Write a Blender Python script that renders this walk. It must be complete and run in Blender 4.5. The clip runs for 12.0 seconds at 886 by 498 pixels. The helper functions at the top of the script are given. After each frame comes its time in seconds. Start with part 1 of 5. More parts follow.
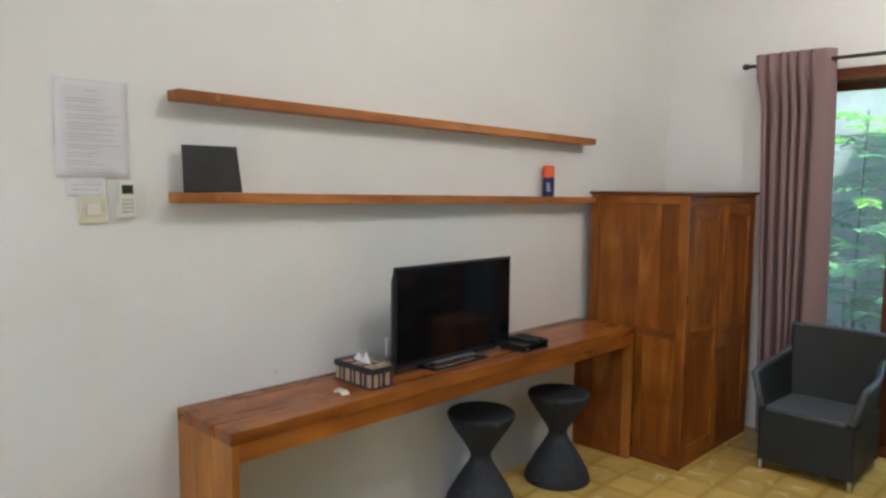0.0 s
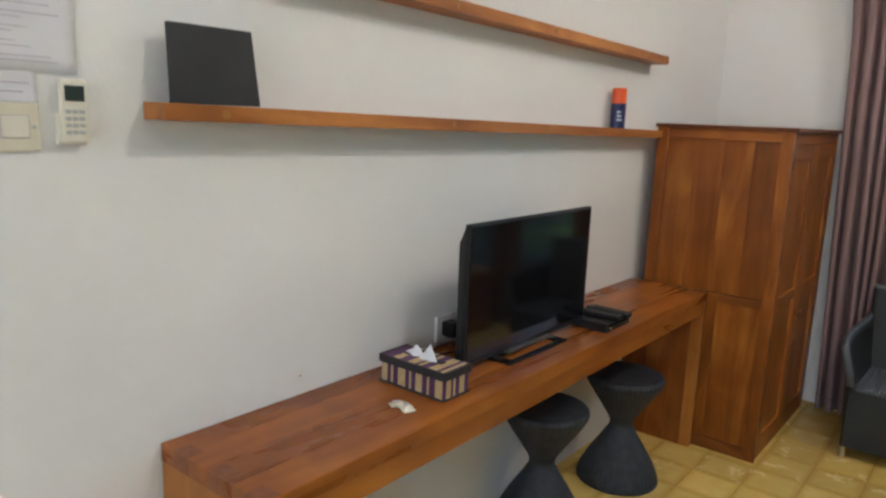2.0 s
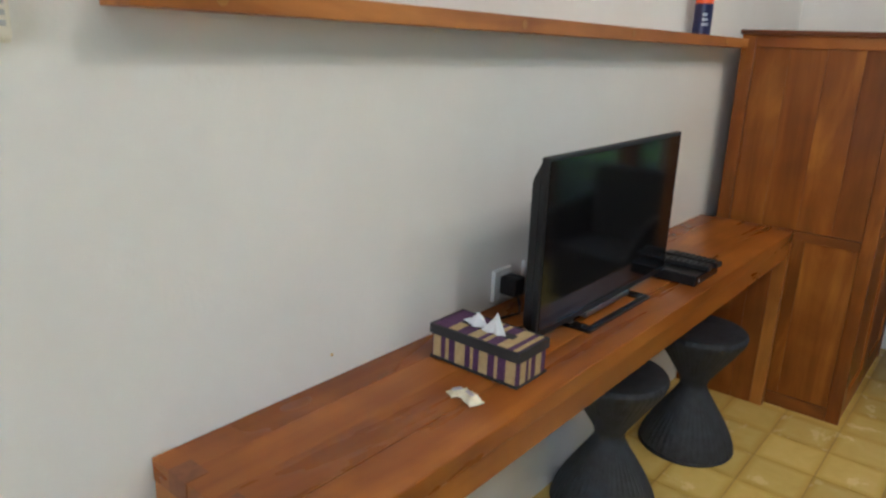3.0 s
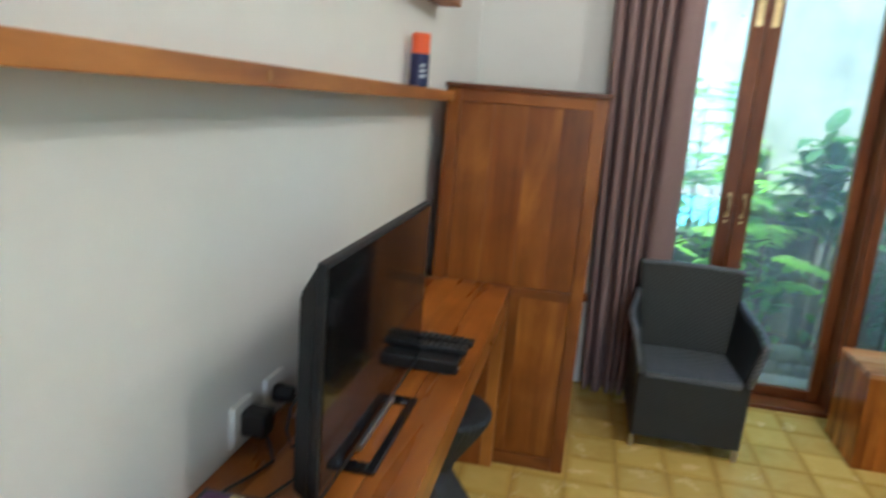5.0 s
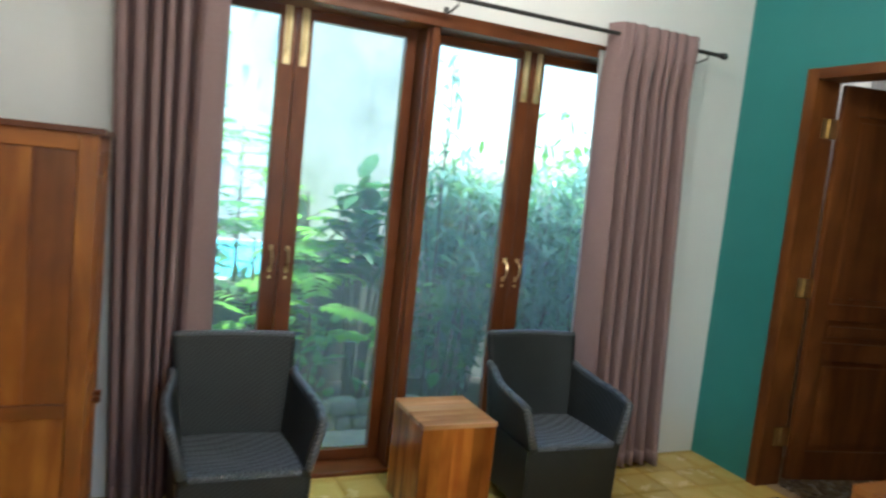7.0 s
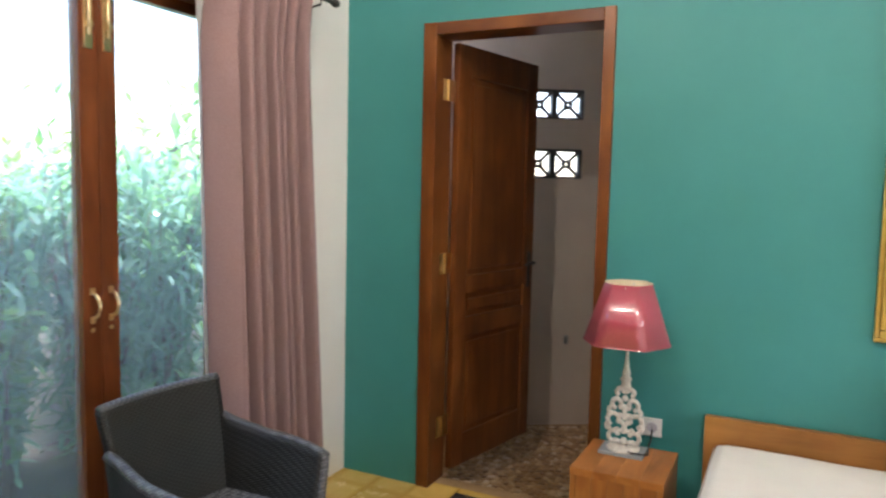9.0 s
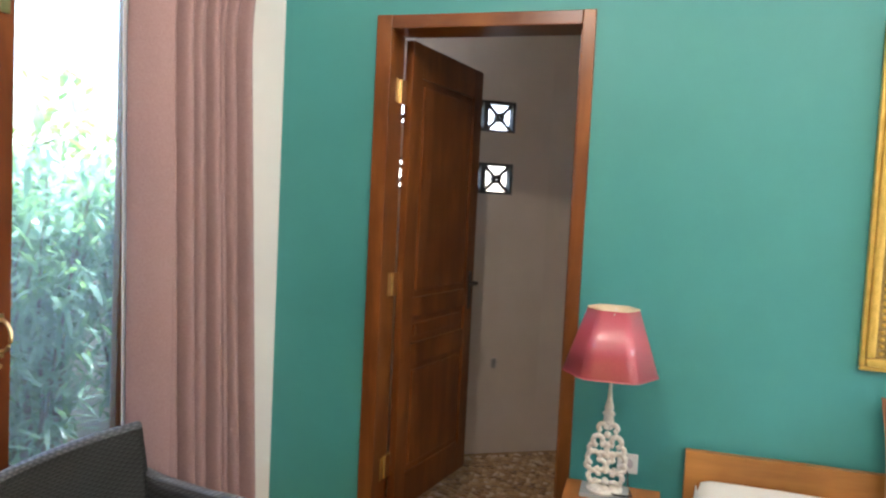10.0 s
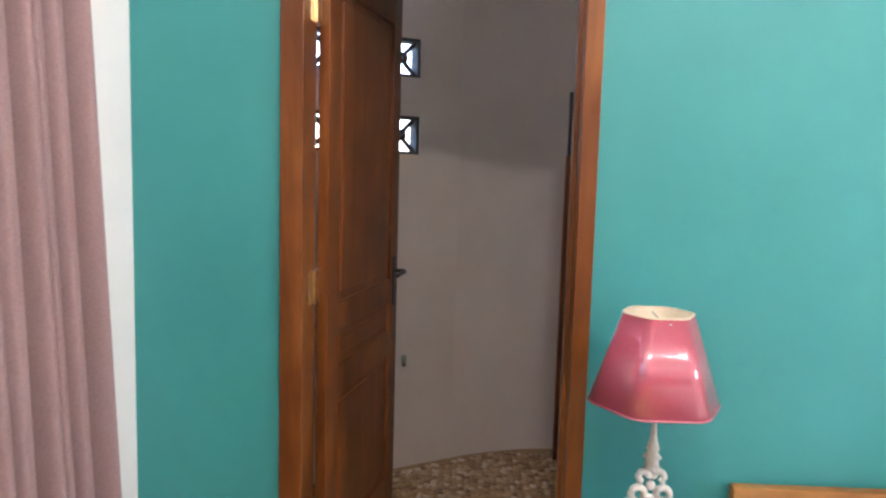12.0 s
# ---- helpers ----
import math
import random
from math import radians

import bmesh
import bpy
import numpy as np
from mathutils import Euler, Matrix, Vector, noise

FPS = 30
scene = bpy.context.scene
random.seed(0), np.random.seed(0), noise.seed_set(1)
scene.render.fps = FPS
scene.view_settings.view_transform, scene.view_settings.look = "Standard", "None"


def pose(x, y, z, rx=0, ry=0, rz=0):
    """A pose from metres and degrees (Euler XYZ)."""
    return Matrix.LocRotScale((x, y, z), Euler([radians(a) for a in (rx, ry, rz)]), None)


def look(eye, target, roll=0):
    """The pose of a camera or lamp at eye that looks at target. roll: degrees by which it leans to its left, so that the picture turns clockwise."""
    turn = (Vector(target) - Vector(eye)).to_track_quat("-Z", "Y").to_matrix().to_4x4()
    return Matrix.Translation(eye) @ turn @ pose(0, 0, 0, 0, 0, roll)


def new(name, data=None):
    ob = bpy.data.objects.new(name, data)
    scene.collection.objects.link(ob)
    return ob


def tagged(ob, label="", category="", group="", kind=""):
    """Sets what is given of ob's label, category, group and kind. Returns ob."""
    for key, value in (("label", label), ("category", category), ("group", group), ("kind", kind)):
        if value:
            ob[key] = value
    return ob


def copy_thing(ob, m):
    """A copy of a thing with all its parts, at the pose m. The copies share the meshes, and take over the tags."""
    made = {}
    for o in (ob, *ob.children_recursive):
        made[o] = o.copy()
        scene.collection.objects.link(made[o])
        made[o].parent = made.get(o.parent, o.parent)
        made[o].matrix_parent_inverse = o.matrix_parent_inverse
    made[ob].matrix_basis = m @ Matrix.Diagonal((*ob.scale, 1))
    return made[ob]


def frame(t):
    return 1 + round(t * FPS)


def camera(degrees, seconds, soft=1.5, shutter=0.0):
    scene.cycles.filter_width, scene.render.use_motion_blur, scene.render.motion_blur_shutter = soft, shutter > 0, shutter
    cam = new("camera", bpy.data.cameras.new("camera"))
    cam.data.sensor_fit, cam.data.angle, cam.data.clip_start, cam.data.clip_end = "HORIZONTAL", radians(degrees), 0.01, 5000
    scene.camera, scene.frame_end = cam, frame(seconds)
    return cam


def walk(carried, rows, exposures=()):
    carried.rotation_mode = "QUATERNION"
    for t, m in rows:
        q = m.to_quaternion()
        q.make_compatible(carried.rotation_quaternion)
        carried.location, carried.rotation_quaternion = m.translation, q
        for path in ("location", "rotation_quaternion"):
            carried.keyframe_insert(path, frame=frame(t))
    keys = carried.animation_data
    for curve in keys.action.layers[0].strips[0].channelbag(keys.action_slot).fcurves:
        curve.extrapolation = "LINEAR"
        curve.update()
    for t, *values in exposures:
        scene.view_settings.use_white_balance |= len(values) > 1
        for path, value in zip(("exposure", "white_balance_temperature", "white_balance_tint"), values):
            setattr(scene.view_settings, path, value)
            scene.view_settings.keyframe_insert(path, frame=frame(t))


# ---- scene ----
cam = camera(64.0, 12.0, soft=2.4, shutter=0.4)
PATH = [
    (0, (0.335, 0.967, 1.526), (-1.06, 2.389, 1.343), 0.6),
    (0.5, (0.111, 1.063, 1.53), (-1.275, 2.496, 1.378), 1.2),
    (1, (-0.102, 1.142, 1.514), (-1.462, 2.595, 1.315), 2.3),
    (1.5, (-0.372, 1.177, 1.507), (-1.652, 2.691, 1.241), 1.8),
    (2, (-0.6, 1.269, 1.483), (-1.827, 2.806, 1.116), 2.3),
    (2.5, (-0.797, 1.433, 1.455), (-2.04, 2.921, 0.965), 3.1),
    (4.3, (-1.307, 1.691, 1.397), (-2.199, 3.339, 0.699), 3.4),
    (4.5, (-1.329, 1.734, 1.415), (-2.116, 3.447, 0.748), 4.9),
    (5, (-1.391, 1.846, 1.461), (-1.754, 3.764, 1.025), 4.8),
    (5.5, (-1.491, 1.945, 1.469), (-1.527, 3.925, 1.184), 3.1),
    (6, (-1.521, 2.049, 1.48), (-1.281, 4.019, 1.233), 3.0),
    (6.5, (-1.388, 2.209, 1.482), (-0.837, 4.119, 1.258), 5.5),
    (7, (-1.256, 2.405, 1.464), (-0.443, 4.221, 1.261), 6.0),
    (7.5, (-1.162, 2.646, 1.472), (-0.085, 4.322, 1.291), 2.3),
    (7.7, (-1.142, 2.737, 1.484), (0.032, 4.345, 1.293), 1.8),
    (9.3, (-1.042, 3.663, 1.421), (0.811, 4.401, 1.263), 1.6),
    (9.5, (-1.001, 3.758, 1.413), (0.876, 4.431, 1.262), 2.0),
    (10, (-0.902, 3.976, 1.418), (1.022, 4.512, 1.305), 2.8),
    (10.5, (-0.82, 4.207, 1.404), (1.148, 4.491, 1.186), 2.0),
    (11, (-0.631, 4.352, 1.39), (1.345, 4.483, 1.109), 3.2),
    (11.5, (-0.364, 4.461, 1.415), (1.619, 4.572, 1.184), 2.8),
    (12, (-0.115, 4.559, 1.431), (1.873, 4.612, 1.221), 1.6),
]
walk(cam, [(t, look(eye, target, roll)) for t, eye, target, roll in PATH],
     [(0.0, 2.30, 5680, 15), (2.5, 2.40, 5700, 14), (4.5, 2.50, 5350, 7), (5.0, 2.56, 5480, 7), (6.5, 2.55, 5560, 6), (7.0, 2.50, 5530, 6), (7.5, 2.24, 5680, 8), (9.5, 3.22, 6230, 22), (10.0, 3.32, 6230, 21), (10.5, 3.48, 6180, 21), (11.5, 3.66, 6230, 25), (12.0, 3.68, 5630, 23)])

# ---- world, sun, lamps ----
SUN_EL, SUN_AZ = radians(76), radians(150)
world = bpy.data.worlds.new("sky")
scene.world = world
world.use_nodes = True
wn, wl = world.node_tree.nodes, world.node_tree.links
sky = wn.new("ShaderNodeTexSky")
sky.sky_type, sky.sun_disc = "NISHITA", False
sky.sun_elevation, sky.sun_rotation = SUN_EL, SUN_AZ
sky.air_density, sky.dust_density = 1.2, 1.6
wl.new(sky.outputs[0], wn["Background"].inputs[0])
wn["Background"].inputs[1].default_value = 0.145


def lamp(name, kind, m, energy, color, **kw):
    data = bpy.data.lights.new(name, kind)
    data.energy, data.color = energy, color
    for k, v in kw.items():
        if k == "size":
            data.shape, data.size, data.size_y = "RECTANGLE", v[0], v[1]
        elif k == "angle":
            data.angle = v
        elif k == "radius":
            data.shadow_soft_size = v
    ob = new(name, data)
    ob.matrix_world = m
    return ob


SUN_DIR = Vector((math.sin(SUN_AZ) * math.cos(SUN_EL), math.cos(SUN_AZ) * math.cos(SUN_EL), math.sin(SUN_EL)))
lamp("sun", "SUN", look(SUN_DIR * 20, (0, 0, 0)), 4.2, (1.0, 0.97, 0.92), angle=radians(12))
lamp("ceiling_light", "POINT", pose(-0.15, 2.8, 3.0), 7.4, (1.0, 0.88, 0.72), radius=0.05)
lamp("ceiling_light_by_window", "POINT", pose(0.05, 4.43, 2.74), 6.3, (1.0, 0.88, 0.72), radius=0.05)
# Unseen fill lamp, added to brighten the desk end and nearby wall.
lamp("ceiling_light_at_back", "POINT", pose(0.2, 0.7, 3.08), 3.5, (1.0, 0.90, 0.76), radius=0.06)

lamp("window_daylight", "AREA", look((-0.35, -1.21, 1.5), (-0.35, 3.0, 1.5)), 5.2, (0.97, 0.985, 1.0), size=(1.56, 1.16))


# ---- materials ----
def mat(name, rough=0.6, metal=0.0, spec=0.5):
    m = bpy.data.materials.new(name)
    m.use_nodes = True
    b = m.node_tree.nodes["Principled BSDF"]
    b.inputs["Roughness"].default_value = rough
    b.inputs["Metallic"].default_value = metal
    b.inputs["Specular IOR Level"].default_value = spec
    return m, m.node_tree.nodes, m.node_tree.links, b


def coords(n, l, scale=(1, 1, 1), kind="Object", jitter=0.0):
    tc = n.new("ShaderNodeTexCoord")
    mp = n.new("ShaderNodeMapping")
    mp.inputs["Scale"].default_value = scale
    l.new(tc.outputs[kind], mp.inputs["Vector"])
    if jitter:
        oi = n.new("ShaderNodeObjectInfo")
        mu = n.new("ShaderNodeMath")
        mu.operation = "MULTIPLY"
        mu.inputs[1].default_value = jitter
        l.new(oi.outputs["Random"], mu.inputs[0])
        l.new(mu.outputs[0], mp.inputs["Location"])
    return mp.outputs[0]


def tex_noise(n, l, vec, scale, detail=4, rough=0.55, dist=0.0):
    t = n.new("ShaderNodeTexNoise")
    t.inputs["Scale"].default_value, t.inputs["Detail"].default_value = scale, detail
    t.inputs["Roughness"].default_value, t.inputs["Distortion"].default_value = rough, dist
    l.new(vec, t.inputs["Vector"])
    return t.outputs[0]


def ramp(n, l, fac, stops):
    r = n.new("ShaderNodeValToRGB")
    e = r.color_ramp.elements
    while len(e) < len(stops):
        e.new(0.5)
    for el, (p, c) in zip(e, stops):
        el.position, el.color = p, (*c, 1)
    l.new(fac, r.inputs[0])
    return r.outputs[0]


def mixc(n, l, fac, a, b, blend="MIX"):
    m = n.new("ShaderNodeMix")
    m.data_type, m.blend_type = "RGBA", blend
    for sock, v in ((m.inputs[0], fac), (m.inputs[6], a), (m.inputs[7], b)):
        if isinstance(v, (int, float)):
            sock.default_value = v
        elif isinstance(v, tuple):
            sock.default_value = (*v, 1)
        else:
            l.new(v, sock)
    return m.outputs[2]


def bump(n, l, b, height, strength=0.2, dist=0.01):
    u = n.new("ShaderNodeBump")
    u.inputs["Strength"].default_value, u.inputs["Distance"].default_value = strength, dist
    l.new(height, u.inputs["Height"])
    l.new(u.outputs[0], b.inputs["Normal"])


def rand_tint(n, l, col, low, high, island=False):
    """Varies a colour from piece to piece."""
    if island:
        src = n.new("ShaderNodeNewGeometry").outputs["Random Per Island"]
    else:
        src = n.new("ShaderNodeObjectInfo").outputs["Random"]
    r = ramp(n, l, src, [(0, (low,) * 3), (1, (high,) * 3)])
    return mixc(n, l, 1.0, col, r, "MULTIPLY")


def wood(name, light, dark, axis, rough=0.32, tint=(0.8, 1.15), grain=1.0, island=False):
    m, n, l, b = mat(name, rough, 0.0, 0.32)
    s = [26.0 * grain] * 3
    s["xyz".index(axis)] = 1.3 * grain
    v = coords(n, l, tuple(s), jitter=17.0)
    f = tex_noise(n, l, v, 1.0, 6, 0.6, 0.4)
    s2 = [4.0 * grain] * 3
    s2["xyz".index(axis)] = 0.7 * grain
    g = tex_noise(n, l, coords(n, l, tuple(s2), jitter=9.0), 1.0, 4, 0.55, 2.4)
    h = tex_noise(n, l, coords(n, l, (1, 1, 1), jitter=5.0), 3.2, 3, 0.5, 0.8)
    c1 = ramp(n, l, f, [(0.3, dark), (0.7, light)])
    c2 = ramp(n, l, g, [(0.3, tuple(x * 0.55 for x in dark)), (0.5, dark), (0.72, light)])
    c = mixc(n, l, 1.0, mixc(n, l, 0.68, c1, c2), ramp(n, l, h, [(0.3, (0.74, 0.66, 0.58)), (0.65, (1.08, 1.06, 1.04))]), "MULTIPLY")
    c = rand_tint(n, l, c, *tint, island=island)
    l.new(c, b.inputs["Base Color"])
    bump(n, l, b, f, 0.08, 0.003)
    rr = ramp(n, l, g, [(0.2, (rough * 0.92,) * 3), (0.8, (min(1, rough * 1.15),) * 3)])
    l.new(rr, b.inputs["Roughness"])
    b.inputs["Coat Weight"].default_value = 0.08
    b.inputs["Coat Roughness"].default_value = 0.25
    return m


def mottled(name, a, c, scale=3.0, rough=0.7, fine=60.0, strength=0.15, dist=0.004, metal=0.0, spec=0.5):
    m, n, l, b = mat(name, rough, metal, spec)
    v = coords(n, l)
    f = tex_noise(n, l, v, scale, 5, 0.6)
    l.new(ramp(n, l, f, [(0.3, a), (0.7, c)]), b.inputs["Base Color"])
    bump(n, l, b, tex_noise(n, l, v, fine, 4, 0.6), strength, dist)
    return m


M_WHITE = mottled("white_plaster", (0.76, 0.75, 0.72), (0.81, 0.80, 0.775), 1.6, 0.75, 38, 0.16, 0.006)
M_GREEN = mottled("teal_paint", (0.035, 0.232, 0.226), (0.043, 0.262, 0.255), 1.8, 0.55, 45, 0.14, 0.005)
M_CEIL = mottled("ceiling_paint", (0.74, 0.73, 0.70), (0.79, 0.78, 0.75), 1.2, 0.8, 30, 0.1)
M_TEAK_Y = wood("teak_along_y", (0.44, 0.158, 0.022), (0.23, 0.064, 0.008), "y", 0.27, (0.92, 1.08), 0.75)
M_TEAK_Z = wood("teak_upright", (0.43, 0.155, 0.024), (0.23, 0.063, 0.009), "z")
M_WARD_Z = wood("wardrobe_teak_upright", (0.47, 0.178, 0.020), (0.215, 0.058, 0.006), "z", 0.32, (0.93, 1.07))
M_WARD_X = wood("wardrobe_teak_along_x", (0.42, 0.152, 0.022), (0.24, 0.068, 0.009), "x", 0.36)
M_WARD_Y = wood("wardrobe_teak_along_y", (0.42, 0.152, 0.022), (0.24, 0.068, 0.009), "y", 0.36)
M_LEG_LIT_SAPWOOD = wood("lit_leg_and_sapwood_teak", (0.58, 0.25, 0.045), (0.37, 0.135, 0.022), "z", 0.34, (0.95, 1.05))
M_SHELF = wood("shelf_teak", (0.55, 0.235, 0.055), (0.32, 0.11, 0.022), "y", 0.42, grain=0.8)
M_ENDGRAIN = mottled("teak_end_grain", (0.16, 0.05, 0.016), (0.25, 0.09, 0.03), 40, 0.5)
M_FRAME_Z = wood("door_timber_upright", (0.235, 0.080, 0.023), (0.135, 0.038, 0.010), "z", 0.3, (0.9, 1.1))
M_FRAME_X = wood("door_timber_along_x", (0.235, 0.080, 0.023), (0.135, 0.038, 0.010), "x", 0.3, (0.9, 1.1))
M_FRAME_Y = wood("door_timber_along_y", (0.235, 0.088, 0.019), (0.135, 0.042, 0.009), "y", 0.3, (0.9, 1.1))
M_JAMB = wood("door_casing_upright", (0.235, 0.088, 0.019), (0.135, 0.042, 0.009), "z", 0.3, (0.9, 1.1))
M_LEAF = wood("door_leaf_timber", (0.22, 0.078, 0.017), (0.115, 0.036, 0.008), "z", 0.3, (0.95, 1.05))
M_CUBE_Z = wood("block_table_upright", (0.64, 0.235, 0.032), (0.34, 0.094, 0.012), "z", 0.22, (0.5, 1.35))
# Window sheen on the top boards is put into this paler base colour.
M_CUBE_TOP_LIT = wood("block_table_top_skylit", (0.76, 0.43, 0.20), (0.54, 0.24, 0.085), "x", 0.15, (0.65, 1.3))
M_PALE_Y = wood("bed_timber", (0.54, 0.28, 0.075), (0.38, 0.17, 0.04), "y", 0.4, (0.9, 1.1))
M_PALE_Z = wood("nightstand_timber_upright", (0.52, 0.24, 0.06), (0.32, 0.12, 0.028), "z", 0.38, (0.75, 1.2))
M_PALE_X = wood("nightstand_timber_top", (0.52, 0.24, 0.06), (0.34, 0.13, 0.032), "x", 0.38, (0.85, 1.15))
M_BRASS = mottled("worn_brass", (0.62, 0.46, 0.22), (0.78, 0.62, 0.33), 30, 0.28, metal=1.0)
M_STEEL = mottled("dull_steel", (0.5, 0.5, 0.5), (0.62, 0.62, 0.62), 30, 0.3, metal=1.0)
M_IRON = mottled("black_iron", (0.018, 0.016, 0.015), (0.035, 0.03, 0.028), 20, 0.4)
M_BLACK = mottled("black_plastic", (0.012, 0.012, 0.013), (0.02, 0.02, 0.021), 30, 0.38, strength=0.05, spec=0.25)
M_BLACKMATT = mottled("black_card", (0.018, 0.018, 0.019), (0.028, 0.028, 0.03), 12, 0.7)
M_SCREEN, _, _, _b = mat("dark_screen", 0.08)
_b.inputs["Base Color"].default_value = (0.006, 0.006, 0.007, 1)
M_IVORY = mottled("ivory_plastic", (0.68, 0.62, 0.47), (0.73, 0.67, 0.53), 14, 0.4, strength=0.03)
M_IVORY2 = mottled("pale_ivory_plastic", (0.72, 0.68, 0.56), (0.77, 0.73, 0.62), 14, 0.35, strength=0.03)
M_WHITEPL = mottled("white_plastic", (0.72, 0.71, 0.68), (0.78, 0.77, 0.74), 14, 0.4, strength=0.03)
M_LCD, _, _, _b = mat("grey_lcd", 0.25)
_b.inputs["Base Color"].default_value = (0.035, 0.045, 0.04, 1)
M_GREYKEY = mottled("grey_keys", (0.40, 0.41, 0.40), (0.48, 0.49, 0.48), 30, 0.5)
M_PAPER = mottled("white_paper", (0.70, 0.685, 0.71), (0.76, 0.745, 0.77), 8, 0.85, 120, 0.05)
M_INK = mottled("faded_ink", (0.40, 0.36, 0.40), (0.52, 0.48, 0.52), 60, 0.9)
M_TISSUE = mottled("tissue_paper", (0.82, 0.83, 0.85), (0.88, 0.89, 0.91), 20, 0.9)
M_SACHET = mottled("cream_sachet", (0.70, 0.63, 0.45), (0.80, 0.75, 0.60), 60, 0.55)
M_ORANGE = mottled("orange_plastic", (0.85, 0.11, 0.02), (0.90, 0.14, 0.03), 20, 0.35, strength=0.03)
M_NAVY = mottled("navy_printed_tin", (0.012, 0.016, 0.075), (0.02, 0.025, 0.11), 20, 0.3, strength=0.03)
M_LABEL = mottled("pale_label_ink", (0.45, 0.50, 0.62), (0.6, 0.64, 0.74), 60, 0.4)
M_PURPLE = mottled("purple_woven_band", (0.065, 0.02, 0.075), (0.10, 0.035, 0.11), 80, 0.7, 260, 0.4)
M_STRAW = mottled("straw_woven_band", (0.42, 0.30, 0.13), (0.56, 0.42, 0.21), 90, 0.7, 260, 0.5)
M_SHEET = mottled("white_sheet", (0.76, 0.75, 0.72), (0.82, 0.81, 0.78), 5, 0.85, 160, 0.1)
M_PILLOW = mottled("tan_cotton", (0.26, 0.125, 0.055), (0.33, 0.165, 0.075), 7, 0.85, 220, 0.25)
M_MAT = mottled("dark_doormat", (0.016, 0.012, 0.010), (0.035, 0.026, 0.02), 60, 0.95, 220, 0.8)
M_GOLD = mottled("gilt_paint", (0.52, 0.36, 0.07), (0.70, 0.50, 0.13), 26, 0.35, 140, 0.3, metal=0.55)
M_DARKGOLD = mottled("dark_gilt", (0.14, 0.095, 0.025), (0.36, 0.26, 0.08), 90, 0.4, 160, 0.8, metal=0.5)
M_FILLET = mottled("cream_fillet", (0.62, 0.52, 0.34), (0.72, 0.62, 0.44), 30, 0.5)
M_LAMPWHITE = mottled("distressed_white_paint", (0.46, 0.44, 0.38), (0.74, 0.72, 0.66), 45, 0.65, 180, 0.5)
M_PERSPEX, _, _, _b = mat("grey_perspex", 0.12)
_b.inputs["Base Color"].default_value = (0.30, 0.33, 0.34, 1)
M_BATHWALL = mottled("bath_render", (0.62, 0.54, 0.45), (0.69, 0.61, 0.52), 2.2, 0.75, 40, 0.2)
M_BLOCK = mottled("dark_vent_block", (0.05, 0.05, 0.05), (0.10, 0.10, 0.095), 20, 0.8)
M_GROUT = mottled("tile_grout", (0.30, 0.19, 0.045), (0.38, 0.25, 0.07), 12, 0.9)
M_FARWALL = mottled("pale_garden_render", (0.40, 0.42, 0.36), (0.56, 0.57, 0.50), 0.9, 0.9, 20, 0.4, 0.01)
M_CONCRETE = mottled("weathered_concrete", (0.20, 0.205, 0.165), (0.44, 0.43, 0.37), 1.4, 0.9, 30, 0.5, 0.01)
M_STAINED = mottled("stained_garden_render", (0.28, 0.29, 0.24), (0.56, 0.56, 0.50), 1.6, 0.9, 20, 0.4, 0.01)
# Darker concrete: shade of plants and eave put into the base colour.
M_SHADED_CONCRETE = mottled("shaded_low_concrete", (0.08, 0.09, 0.06), (0.19, 0.19, 0.14), 3.0, 0.9, 30, 0.5, 0.01)
M_STONE = mottled("garden_stone", (0.14, 0.15, 0.115), (0.31, 0.31, 0.25), 9, 0.9, 50, 0.6)
M_SOIL = mottled("garden_soil", (0.05, 0.04, 0.03), (0.10, 0.08, 0.06), 4, 0.95, 40, 0.6)
M_WATER, _, _, _b = mat("pool_water", 0.08)
_b.inputs["Base Color"].default_value = (0.05, 0.42, 0.55, 1)
M_BARK = mottled("bark", (0.06, 0.045, 0.03), (0.14, 0.11, 0.08), 25, 0.9, 60, 0.6)


def tile_mat():
    m, n, l, b = mat("yellow_cement_tile", 0.34)
    v = coords(n, l, jitter=23.0)
    f = tex_noise(n, l, v, 7.0, 5, 0.6, 0.6)
    c = ramp(n, l, f, [(0.25, (0.59, 0.40, 0.10)), (0.5, (0.67, 0.475, 0.13)), (0.75, (0.72, 0.54, 0.19))])
    # worn, darker border of each tile
    tc = n.new("ShaderNodeTexCoord")
    sp = n.new("ShaderNodeSeparateXYZ")
    l.new(tc.outputs["Object"], sp.inputs[0])
    ax = []
    for i in (0, 1):
        a = n.new("ShaderNodeMath")
        a.operation = "ABSOLUTE"
        l.new(sp.outputs[i], a.inputs[0])
        ax.append(a.outputs[0])
    mx = n.new("ShaderNodeMath")
    mx.operation = "MAXIMUM"
    l.new(ax[0], mx.inputs[0]), l.new(ax[1], mx.inputs[1])
    wob = n.new("ShaderNodeMath")
    wob.operation = "MULTIPLY_ADD"
    l.new(f, wob.inputs[0])
    wob.inputs[1].default_value = 0.05
    l.new(mx.outputs[0], wob.inputs[2])
    edge = ramp(n, l, wob.outputs[0], [(0.098, (0, 0, 0)), (0.124, (1, 1, 1))])
    c = mixc(n, l, edge, c, (0.56, 0.37, 0.08))
    c = rand_tint(n, l, c, 0.86, 1.08)
    l.new(c, b.inputs["Base Color"])
    rr = ramp(n, l, f, [(0.3, (0.16,) * 3), (0.7, (0.30,) * 3)])
    l.new(rr, b.inputs["Roughness"])
    bump(n, l, b, tex_noise(n, l, v, 30, 4), 0.08, 0.004)
    return m


M_TILE = tile_mat()


